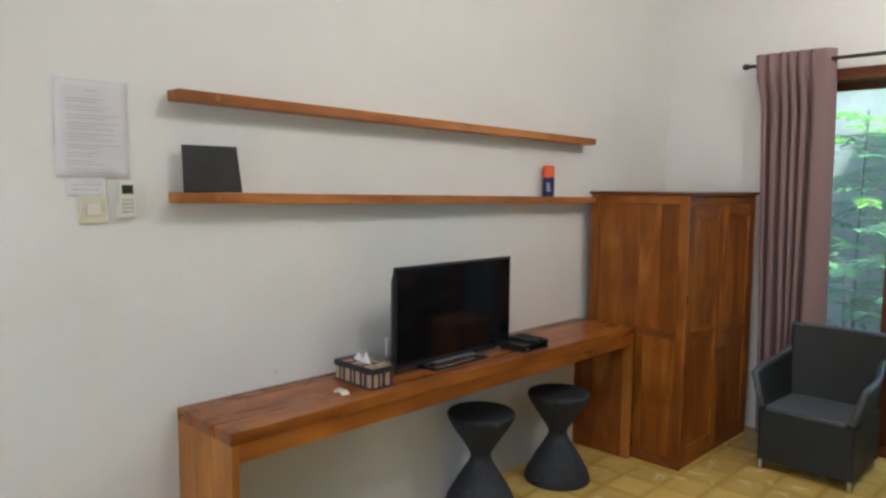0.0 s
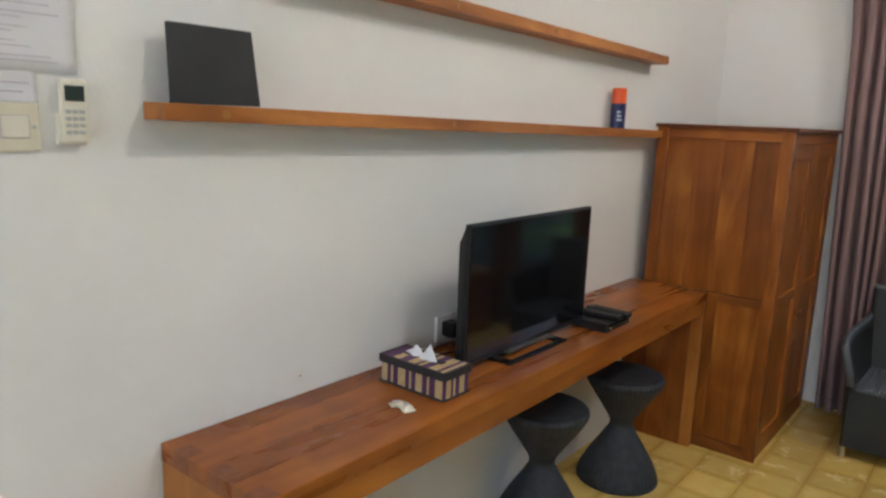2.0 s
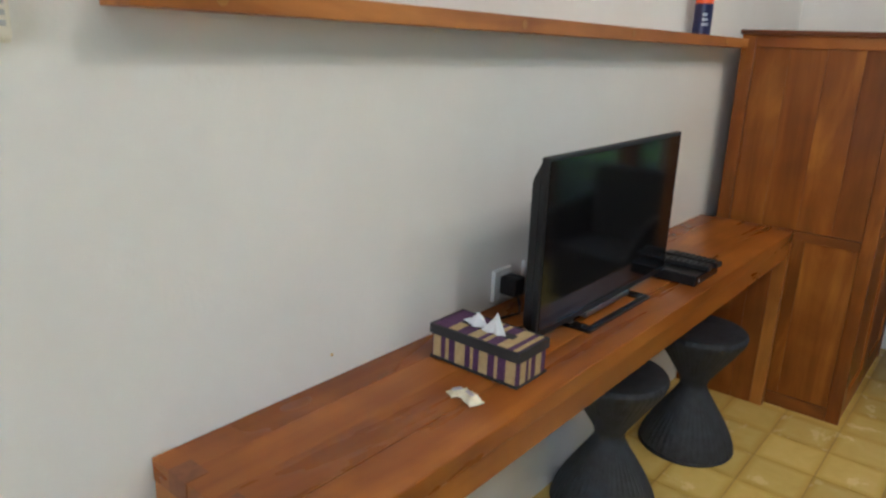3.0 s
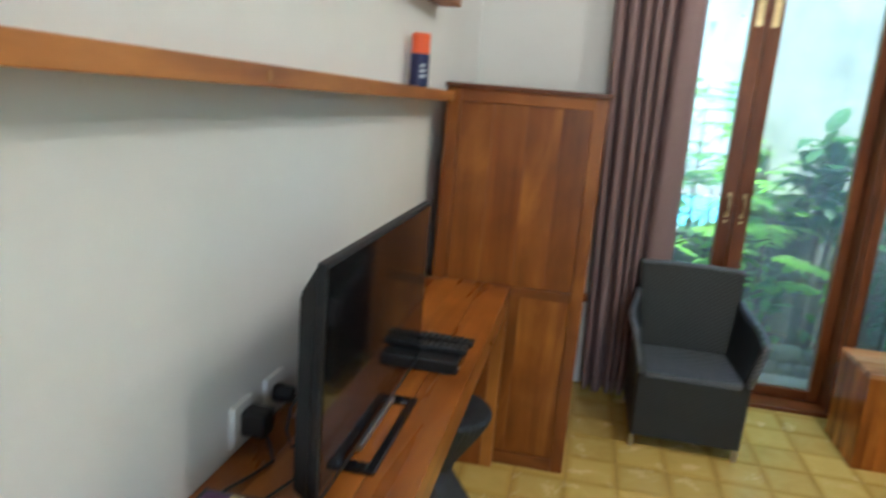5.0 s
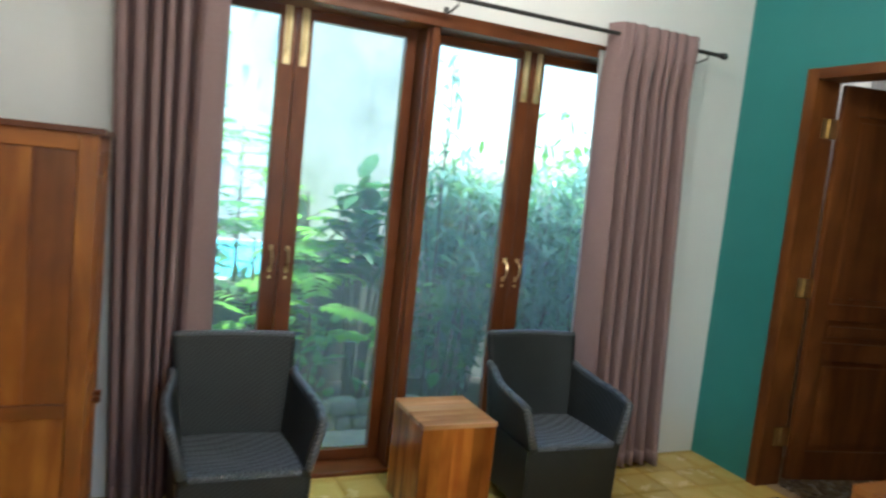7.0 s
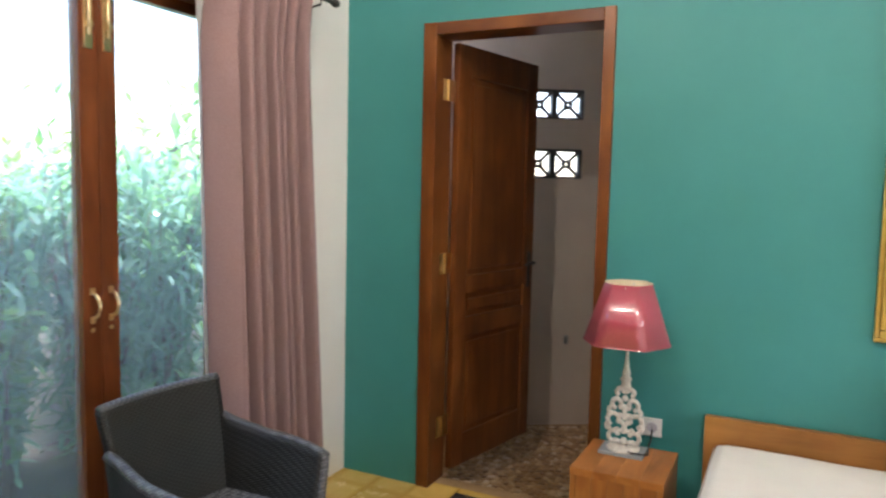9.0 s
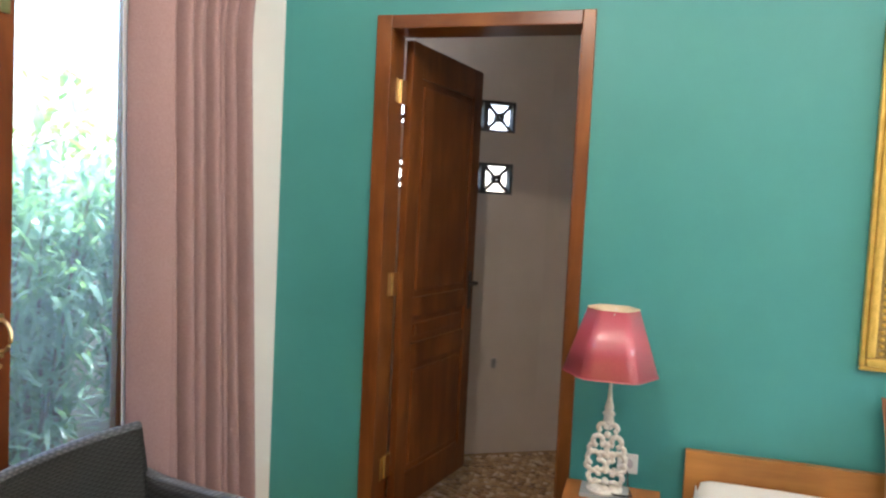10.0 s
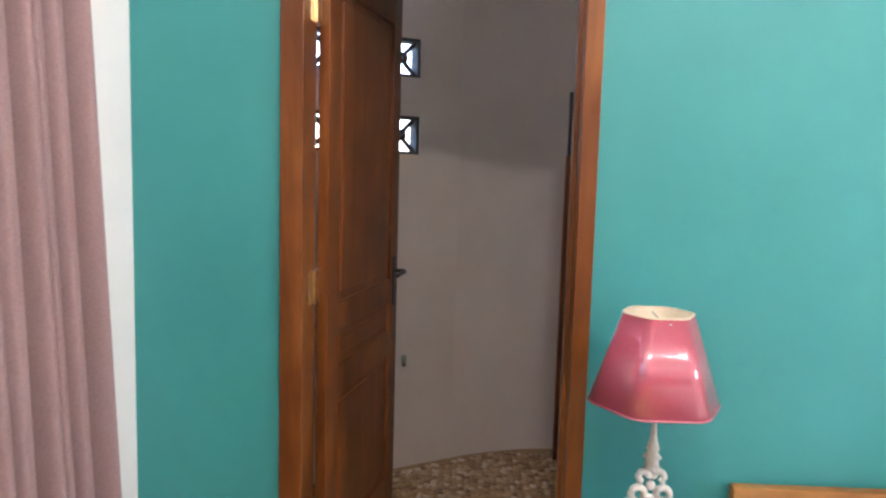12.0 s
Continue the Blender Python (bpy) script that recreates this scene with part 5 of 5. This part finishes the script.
def pillow(m, label):
    ob = thing("pillow", m, label, "pillow", "tan pillows on the bed")
    # a stuffed square: thick in the middle, pinched at the corners
    def face(u, v, s):
        a, b = 2 * u - 1, 2 * v - 1
        k = (1 - a ** 4) ** 0.6 * (1 - b ** 4) ** 0.6
        sx = 0.205 * a * (1 - 0.06 * (1 - b * b))
        sz = 0.197 * b * (1 - 0.06 * (1 - a * a))
        return Vector((s * (0.003 + 0.062 * k) + 0.004 * math.sin(7 * u + 3 * v) * k, sx, 0.195 + sz))
    bm = bmesh.new()
    for s in (-1, 1):
        tmp = sheet(22, 22, lambda u, v, s=s: face(u, v, s))
        me = bpy.data.meshes.new("tmp")
        tmp.to_mesh(me), tmp.free()
        bm.from_mesh(me)
    bmesh.ops.remove_doubles(bm, verts=bm.verts[:], dist=0.0065)
    bmesh.ops.recalc_face_normals(bm, faces=bm.faces[:])
    part("cushion", bm, M_PILLOW, ob, smooth=True)
    part("seam", tube([face(u, 0, 0) for u in [i / 12 for i in range(13)]] + [face(1, i / 12, 0) for i in range(1, 13)] + [face(1 - i / 12, 1, 0) for i in range(1, 13)] + [face(0, 1 - i / 12, 0) for i in range(1, 13)], 0.004, 6), M_PILLOW, ob)
    return ob


pillow(pose(1.742, 2.935, 0.462, 0, 15, 2), "plump tan cotton pillow leaning on the headboard")
pillow(pose(1.615, 2.860, 0.462, 4, 20, -3), "tan cotton pillow leaning on another pillow")

# ---- painting ----
pic = thing("painting", pose(XE, 0, 0), "abstract red and orange sunset in a gilt frame", "painting")
PY1, PY0, PZ0, PZ1 = 3.216, 1.95, 0.928, 2.14


def frame_ring(inset, width, depth, material, name, label="", r=0.004):
    y0, y1, z0, z1 = PY0 + inset, PY1 - inset, PZ0 + inset, PZ1 - inset
    for a in ((y0, y1, z0, z0 + width), (y0, y1, z1 - width, z1), (y0, y0 + width, z0 + width, z1 - width), (y1 - width, y1, z0 + width, z1 - width)):
        part(name, boxes((-depth, -0.002, *a), r=r), material, pic, label)


frame_ring(0.0, 0.016, 0.030, M_GOLD, "outer_moulding", "gilt outer moulding", 0.005)
frame_ring(0.0155, 0.030, 0.042, M_GOLD, "outer_moulding", "gilt outer moulding", 0.010)
frame_ring(0.045, 0.036, 0.028, M_DARKGOLD, "carved_band", "dark gilt carved band", 0.004)
frame_ring(0.081, 0.009, 0.022, M_FILLET, "fillet", "cream fillet", 0.002)
canvas = part("canvas", boxes((-0.012, -0.006, PY0 + 0.088 - PY0, PY1 - 0.088 - PY0, 0, PZ1 - PZ0 - 0.176)), M_PAINTING, pic, "red, orange and black brushwork")
canvas.matrix_basis = pose(0, PY0, PZ0 + 0.088)
bead = lathe([(0.0, 0.0), (0.006, 0.001), (0.0075, 0.004), (0.004, 0.008), (0.0, 0.009)], 8)
bead_ob = part("bead", bead, M_GOLD, pic)
bead_ob.matrix_basis = pose(-0.026, PY1 - 0.063, PZ0 + 0.063, 0, -90, 0)
for i in range(1, 44):
    again(bead_ob, "bead", pose(-0.026, PY1 - 0.063, PZ0 + 0.063 + 0.025 * i, 0, -90, 0), pic)
for i in range(1, 44):
    again(bead_ob, "bead", pose(-0.026, PY1 - 0.063 - 0.025 * i, PZ0 + 0.063, 0, -90, 0), pic)

mat_ob = thing("doormat", pose(0, 0, 0), "dark brown doormat before the bathroom door", "doormat")
part("mat_body", boxes((1.30, 1.862, 4.36, 4.856, 0.002, 0.014), r=0.004), M_MAT, mat_ob)

# ---- garden ----
def ground_sheet():
    """The ground, left open under the sunken bathroom floor."""
    bm = bmesh.new()
    xs, ys = (-400, XB + 0.004, 4.06, 400), (-400, 2.96, 5.70, 400)
    for i in range(3):
        for j in range(3):
            if (i, j) != (1, 1):
                box(bm, xs[i], xs[i + 1], ys[j], ys[j + 1], -0.40, -0.125)
    bmesh.ops.remove_doubles(bm, verts=bm.verts[:], dist=0.001)
    return bm


# Out-of-view overhang, added to darken the pavement and stone edging.
tagged(part("roof_eave", boxes((XW - WT, XE + WT, YN + WT, 5.95, 3.02, 3.12)), M_CEIL), "unseen roof edge added to shade the strip outside the garden doors", "roof", kind="structure")
tagged(part("ground", ground_sheet(), M_SOIL), "dark garden soil", "ground", kind="structure")
tagged(part("pavement", boxes((-3.0, 3.4, YN + 0.24, 6.24, -0.125, -0.045)), M_CONCRETE), "grey concrete strip outside the garden doors", "pavement", kind="structure")
tagged(part("garden_wall", boxes((-4.5, -0.80, 7.40, 7.55, -0.125, 2.45), (0.50, 5.2, 7.40, 7.55, -0.125, 1.45)), M_CONCRETE), "weathered grey concrete garden wall", "wall", kind="structure")
tagged(part("garden_wall_tall", boxes((-0.17, 0.50, 7.40, 7.55, 0.80, 2.75)), M_STAINED), "pale stained render garden wall", "wall", kind="structure")
# Extra base course and low wall carry plant shade in their dark colour.
tagged(part("garden_wall_base", boxes((-0.17, 0.50, 7.37, 7.55, -0.125, 0.80)), M_SHADED_CONCRETE), "dark base course added to the garden wall for shade and dirt", "wall", kind="structure")
tagged(part("garden_wall_low", boxes((-0.80, -0.17, 7.40, 7.55, -0.125, 0.56)), M_SHADED_CONCRETE), "low concrete wall before the pool, darkened for plant shade", "wall", kind="structure")
tagged(part("far_garden_wall", boxes((-9.0, 3.0, 13.6, 13.8, -0.125, 3.6)), M_FARWALL), "pale far garden wall", "wall", kind="structure")
pool = tagged(part("pool", boxes((-3.2, 1.35, 9.3, 12.8, -0.125, 0.27)), M_CONCRETE), "raised pool with turquoise water", "pool", kind="structure")
part("water", boxes((-3.0, 1.15, 9.5, 12.6, 0.272, 0.276)), M_WATER, pool)

edging = tagged(part("stone_edging", boxes((-2.6, 0.34, 6.25, 6.37, -0.125, 0.07)), M_CONCRETE), "low rubble stone edging of the planting bed", "edging", kind="structure")
rnd = random.Random(11)
for row in range(2):
    x = -1.3 + 0.05 * row
    while x < 0.30:
        w = rnd.uniform(0.10, 0.30)
        bm = bmesh.new()
        bmesh.ops.create_icosphere(bm, subdivisions=2, radius=0.5)
        for v in bm.verts:
            v.co *= 1 + 0.5 * noise.noise(v.co * 2.6 + Vector((x * 9, row * 5, 0))) + 0.15 * noise.noise(v.co * 7 + Vector((x * 5, 0, row)))
            v.co = Vector([math.copysign((abs(c) * 2) ** 0.45 / 2, c) for c in v.co])
            v.co = Vector((v.co.x * w, v.co.y * 0.11, v.co.z * 0.098))
        part("stone", bm, M_STONE, edging, smooth=True).matrix_basis = pose(x + w / 2, 6.25 + 0.02 * rnd.random(), -0.02 + row * 0.10, 0, rnd.uniform(-8, 8), 0)
        x += w * 0.96


def leaf_quad(bm, base, d, up, length, width, bend=0.25, seg=3):
    """A pointed leaf blade from base along d."""
    side = d.cross(up)
    if side.length < 1e-4:
        side = d.orthogonal()
    side.normalize()
    nrm = side.cross(d).normalized()
    last = None
    for i in range(seg + 1):
        t = i / seg
        w = width * (math.sin(math.pi * min(1, 0.12 + 0.88 * t)) ** 0.8) * 0.5
        c = base + d * (length * t) - nrm * (bend * length * t * t)
        a, b = bm.verts.new(c - side * w), bm.verts.new(c + side * w)
        if last:
            bm.faces.new((last[0], last[1], b, a))
        last = (a, b)


def rand_dir(r, up=0.2):
    v = Vector((r.gauss(0, 1), r.gauss(0, 1), r.gauss(up, 0.8)))
    return v.normalized()


def shrub(m, label, height, spread, stems, leaves, leaf_len, leaf_wid, material, seed, lean=0.5, bend=0.3, low=0.2, category="shrub", along=0.5, fluff=0.10):
    ob = thing("shrub", m, label, category)
    r = random.Random(seed)
    trunk, crown = bmesh.new(), bmesh.new()
    UP = Vector((0, 0, 1))
    for s in range(stems):
        a = tau * s / stems + r.uniform(-0.5, 0.5)
        tip = Vector((math.cos(a) * spread[0] * r.uniform(0.2, 1), math.sin(a) * spread[1] * r.uniform(0.2, 1), height * r.uniform(0.72, 1.0)))
        base = Vector((math.cos(a) * 0.05, math.sin(a) * 0.05, 0))
        pts = [base.lerp(tip, t) + Vector((0, 0, 0.12 * height * math.sin(math.pi * t))) + Vector((r.uniform(-1, 1), r.uniform(-1, 1), 0)) * 0.02 for t in (0, 0.25, 0.5, 0.75, 1.0)]
        tube(pts, 0.012, 6, trunk, 0.003)
        for k in range(leaves):
            t = low + (1 - low) * (k + r.random()) / leaves
            i = min(3, int(t * 4))
            p = pts[i].lerp(pts[i + 1], t * 4 - i)
            d = (rand_dir(r, lean) + (tip - base).normalized() * along).normalized()
            off = rand_dir(r, 0) * r.uniform(0, fluff)
            leaf_quad(crown, p + off, d, UP, leaf_len * r.uniform(0.6, 1.15), leaf_wid * r.uniform(0.7, 1.2), bend)
    part("trunk", trunk, M_BARK, ob)
    part("crown", crown, material, ob)
    return ob


def pinnate(m, label, height, fronds, seed, material, length=0.5, pairs=10, leaflet=0.11):
    """A shrub with feathered leaves."""
    ob = thing("shrub", m, label, "shrub")
    r = random.Random(seed)
    trunk, crown = bmesh.new(), bmesh.new()
    UP = Vector((0, 0, 1))
    top = Vector((r.uniform(-0.05, 0.05), r.uniform(-0.05, 0.05), height * 0.8))
    tube([(0, 0, 0), top * 0.5 + Vector((0.03, 0, 0)), top], 0.016, 7, trunk, 0.007)
    for f in range(fronds):
        a = tau * f / fronds * 2.4 + r.uniform(-0.3, 0.3)
        s = top * r.uniform(0.45, 1.0)
        d = Vector((math.cos(a), math.sin(a), r.uniform(0.2, 0.9))).normalized()
        ln = length * r.uniform(0.6, 1.1)
        pts = [s + d * (ln * t) - UP * (0.35 * ln * t * t) for t in (0, 0.25, 0.5, 0.75, 1)]
        tube(pts, 0.004, 5, trunk, 0.0015)
        for k in range(pairs):
            t = 0.2 + 0.8 * k / pairs
            i = min(3, int(t * 4))
            p = pts[i].lerp(pts[i + 1], t * 4 - i)
            along = (pts[i + 1] - pts[i]).normalized()
            side = along.cross(UP).normalized()
            for q in (-1, 1):
                leaf_quad(crown, p, (side * q + along * 0.5 + UP * r.uniform(-0.25, 0.15)).normalized(), UP, leaflet * (1 - 0.4 * t) * r.uniform(0.85, 1.1), leaflet * 0.34, 0.2)
    part("trunk", trunk, M_BARK, ob)
    part("crown", crown, material, ob)
    return ob


GZ = -0.125
for i, (x, y, h) in enumerate(((0.75, 6.70, 1.58), (1.30, 6.62, 1.56), (1.85, 6.75, 1.60), (2.45, 6.65, 1.62), (1.05, 7.05, 1.66), (2.1, 7.1, 1.72), (3.1, 6.9, 1.75), (3.0, 6.2, 1.7), (3.7, 6.6, 1.85))):
    shrub(pose(x, y, GZ, 0, 0, 40 * i), "dense narrow-leaved blue-green hedge shrub", h * 1.07, (0.42, 0.36), 18, 120, 0.15, 0.030, M_LEAF_HEDGE, 20 + i, 0.15, 0.35, 0.14, "hedge", 0.15, 0.17)
tall = shrub(pose(0.52, 6.55, GZ), "slender upright shoot with narrow leaves", 2.55, (0.10, 0.10), 1, 46, 0.20, 0.030, M_LEAF_HEDGE, 77, 0.5, 0.3, 0.35)
shrub(pose(0.17, 6.85, GZ), "dark broad-leaved bush before the concrete wall", 1.62, (0.44, 0.32), 13, 13, 0.19, 0.12, M_LEAF_DARK, 31, 0.0, 0.6, 0.5)
shrub(pose(0.62, 6.40, GZ), "climbing plant with round pale green leaves", 1.15, (0.20, 0.14), 7, 12, 0.12, 0.10, M_LEAF_MID, 33, 0.0, 0.4, 0.25)
pinnate(pose(-0.24, 6.60, GZ), "fresh green feathery-leaved shrub in the bed", 1.20, 11, 5, M_LEAF_LIGHT, 0.60, 10, 0.16)
pinnate(pose(-0.55, 6.95, GZ), "fresh green feathery-leaved shrub in the bed", 1.35, 12, 6, M_LEAF_LIGHT, 0.5, 10, 0.12)
shrub(pose(-0.25, 6.50, GZ), "low dark-leaved plant above the stone edging", 0.72, (0.34, 0.15), 5, 9, 0.13, 0.07, M_LEAF_MID, 41, 0.2, 0.3, 0.2)
shrub(pose(0.22, 6.48, GZ), "low green plant above the stone edging", 0.66, (0.22, 0.12), 5, 8, 0.12, 0.06, M_LEAF_MID, 42, 0.2, 0.3, 0.2)
shrub(pose(-0.85, 6.60, GZ), "low green plant above the stone edging", 0.70, (0.32, 0.14), 8, 14, 0.13, 0.06, M_LEAF_MID, 43, 0.2, 0.3, 0.2)
for i, (x, y, h) in enumerate(((-0.95, 7.05, 2.3), (-0.45, 8.3, 2.3), (-1.45, 6.95, 2.5), (0.1, 8.9, 2.2), (-1.15, 6.75, 1.4), (-0.12, 7.15, 1.75), (-1.85, 7.0, 2.6), (-1.2, 7.12, 2.8), (-1.65, 6.7, 1.9))):
    pinnate(pose(x, y, GZ, 0, 0, 70 * i), "tall light-green garden shrub with feathery leaves", h, 22, 50 + i, M_LEAF_LIGHT if i % 2 else M_LEAF_MID, 0.62, 9, 0.15)

for i, x in enumerate((-0.9, -0.35, 0.2, 0.75)):
    shrub(pose(x, 8.9, GZ), "low green plant before the pool", 0.50, (0.32, 0.2), 9, 18, 0.14, 0.07, M_LEAF_MID, 60 + i, 0.2, 0.3, 0.1)


def tree(m, height, radius, seed, label):
    ob = thing("tree", m, label, "tree", "trees behind the pool")
    r = random.Random(seed)
    trunk, crown = bmesh.new(), bmesh.new()
    tube([(0, 0, 0), (0.1, 0, height * 0.3), (0, 0.1, height * 0.6)], 0.13, 8, trunk, 0.06)
    for b in range(9):
        a = tau * b / 9 + r.uniform(-0.3, 0.3)
        tip = Vector((math.cos(a) * radius * r.uniform(0.4, 1), math.sin(a) * radius * r.uniform(0.4, 1), height * r.uniform(0.35, 1.0)))
        s = Vector((0, 0.05, height * r.uniform(0.25, 0.6)))
        tube([s, s.lerp(tip, 0.5) + Vector((0, 0, 0.2)), tip], 0.045, 6, trunk, 0.012)
        for k in range(230):
            p = s.lerp(tip, r.uniform(0.35, 1.05)) + Vector((r.gauss(0, 0.42), r.gauss(0, 0.42), r.gauss(0, 0.36)))
            leaf_quad(crown, p, rand_dir(r, 0), Vector((0, 0, 1)), r.uniform(0.16, 0.3), r.uniform(0.07, 0.13), 0.2, 2)
    part("trunk", trunk, M_BARK, ob)
    part("crown", crown, M_LEAF_FAR, ob)
    return ob


for i, (x, y, h, rd) in enumerate(((-4.2, 13.0, 3.6, 1.6), (-2.2, 13.1, 3.2, 1.5), (-0.6, 14.9, 3.6, 1.5), (5.2, 11.0, 2.2, 1.6), (8.3, 10.5, 2.4, 1.7))):
    tree(pose(x, y, GZ, 0, 0, 33 * i), h, rd, 90 + i, "leafy green garden tree behind the pool")

# ---- floor tiles ----
PITCH, TS = 0.204, 0.2008
floor = tagged(part("floor", boxes((XW, XE + 0.02, YS, YN + 0.02, -0.12, -0.0035)), M_GROUT), "worn yellow cement tile floor", "floor", kind="structure")
tile_bm = boxes((-TS / 2, TS / 2, -TS / 2, TS / 2, -0.010, 0.0))
bmesh.ops.bevel(tile_bm, geom=[e for e in tile_bm.edges if min(v.co.z for v in e.verts) > -0.001], offset=0.0007, segments=1, affect="EDGES")
tile = part("tile", tile_bm, M_TILE, floor)
X0T, Y0T = -1.318 + PITCH / 2, 4.050 + PITCH / 2
cells = [(X0T + i * PITCH, Y0T + j * PITCH) for j in range(-27, 9) for i in range(-5, 18)]
cells = [(x, y) for x, y in cells if XW - 0.09 < x < XE + 0.02 and YS < y < YN + 0.11]
rnd = random.Random(2)
near = sorted(cells, key=lambda c: -c[1])[:298]
tile.matrix_basis = pose(near[0][0], near[0][1], 0)
for x, y in near[1:]:
    again(tile, "tile", pose(x, y, rnd.uniform(-0.0006, 0.0004), 0, 0, rnd.choice((0, 90, 180, 270))), floor)
vs, fs = [], []
for x, y in cells:
    if (x, y) in set(near):
        continue
    h, k = TS / 2, len(vs)
    vs += [(x - h, y - h, 0), (x + h, y - h, 0), (x + h, y + h, 0), (x - h, y + h, 0), (x - h, y - h, -0.01), (x + h, y - h, -0.01), (x + h, y + h, -0.01), (x - h, y + h, -0.01)]
    fs += [(k, k + 1, k + 2, k + 3), (k, k + 4, k + 5, k + 1), (k + 1, k + 5, k + 6, k + 2), (k + 2, k + 6, k + 7, k + 3), (k + 3, k + 7, k + 4, k)]
me = bpy.data.meshes.new("tiles_far")
me.from_pydata(vs, [], fs)
me.materials.append(M_TILE_FAR)
far = new("tiles_far", me)
far.parent = floor
tagged(far, kind="stuff")

# ---- bathroom pebbles ----
rnd = random.Random(14)


def pebble_shape(seed):
    r = random.Random(seed)
    long, wide = r.uniform(0.019, 0.029), r.uniform(0.014, 0.019)
    rings = []
    for k, z in ((1.0, -0.003), (0.86, 0.004)):
        rings.append([(k * long * math.cos(tau * i / 7) * (1 + 0.18 * math.sin(2 * i + seed)), k * wide * math.sin(tau * i / 7) * (1 + 0.15 * math.sin(3 * i + seed)), z) for i in range(7)])
    verts = rings[0] + rings[1] + [(0, 0, 0.0065)]
    faces = [(i, (i + 1) % 7, 7 + (i + 1) % 7, 7 + i) for i in range(7)] + [(7 + i, 7 + (i + 1) % 7, 14) for i in range(7)]
    return verts, faces


SHAPES = [pebble_shape(k) for k in range(6)]
MESHES = []
for verts, faces in SHAPES:
    me = bpy.data.meshes.new("pebble")
    me.from_pydata(verts, [], faces)
    me.materials.append(M_PEBBLE)
    for p in me.polygons:
        p.use_smooth = True
    MESHES.append(me)
spots = []
for i in range(54):
    for j in range(44):
        x, y = 2.05 + 0.040 * i + (0.020 if j % 2 else 0) + rnd.uniform(-0.009, 0.009), 3.85 + 0.034 * j + rnd.uniform(-0.007, 0.007)
        if x < 3.10 + (5.63 - y) * 0.594 and x < 3.88:
            spots.append((x, y, rnd.uniform(0, 360), rnd.randrange(6)))
nearest = sorted(spots, key=lambda p: p[0] + abs(p[1] - 4.45) * 0.6)
for x, y, turn, k in nearest[:290]:
    ob = new("pebble", MESHES[k])
    ob.parent, ob.matrix_basis = floor_bath, pose(x, y, BZ, 0, 0, turn)
vs, fs = [], []
for x, y, turn, k in nearest[290:]:
    c, q, n0 = math.cos(radians(turn)), math.sin(radians(turn)), len(vs)
    vs += [(x + c * a - q * b, y + q * a + c * b, BZ + z) for a, b, z in SHAPES[k][0]]
    fs += [tuple(n0 + i for i in f) for f in SHAPES[k][1]]
me = bpy.data.meshes.new("pebbles_far")
me.from_pydata(vs, [], fs)
me.materials.append(M_PEBBLE_JOINED)
for p in me.polygons:
    p.use_smooth = True
pebbles = new("pebbles_far", me)
pebbles.parent = floor_bath
tagged(pebbles, kind="stuff")
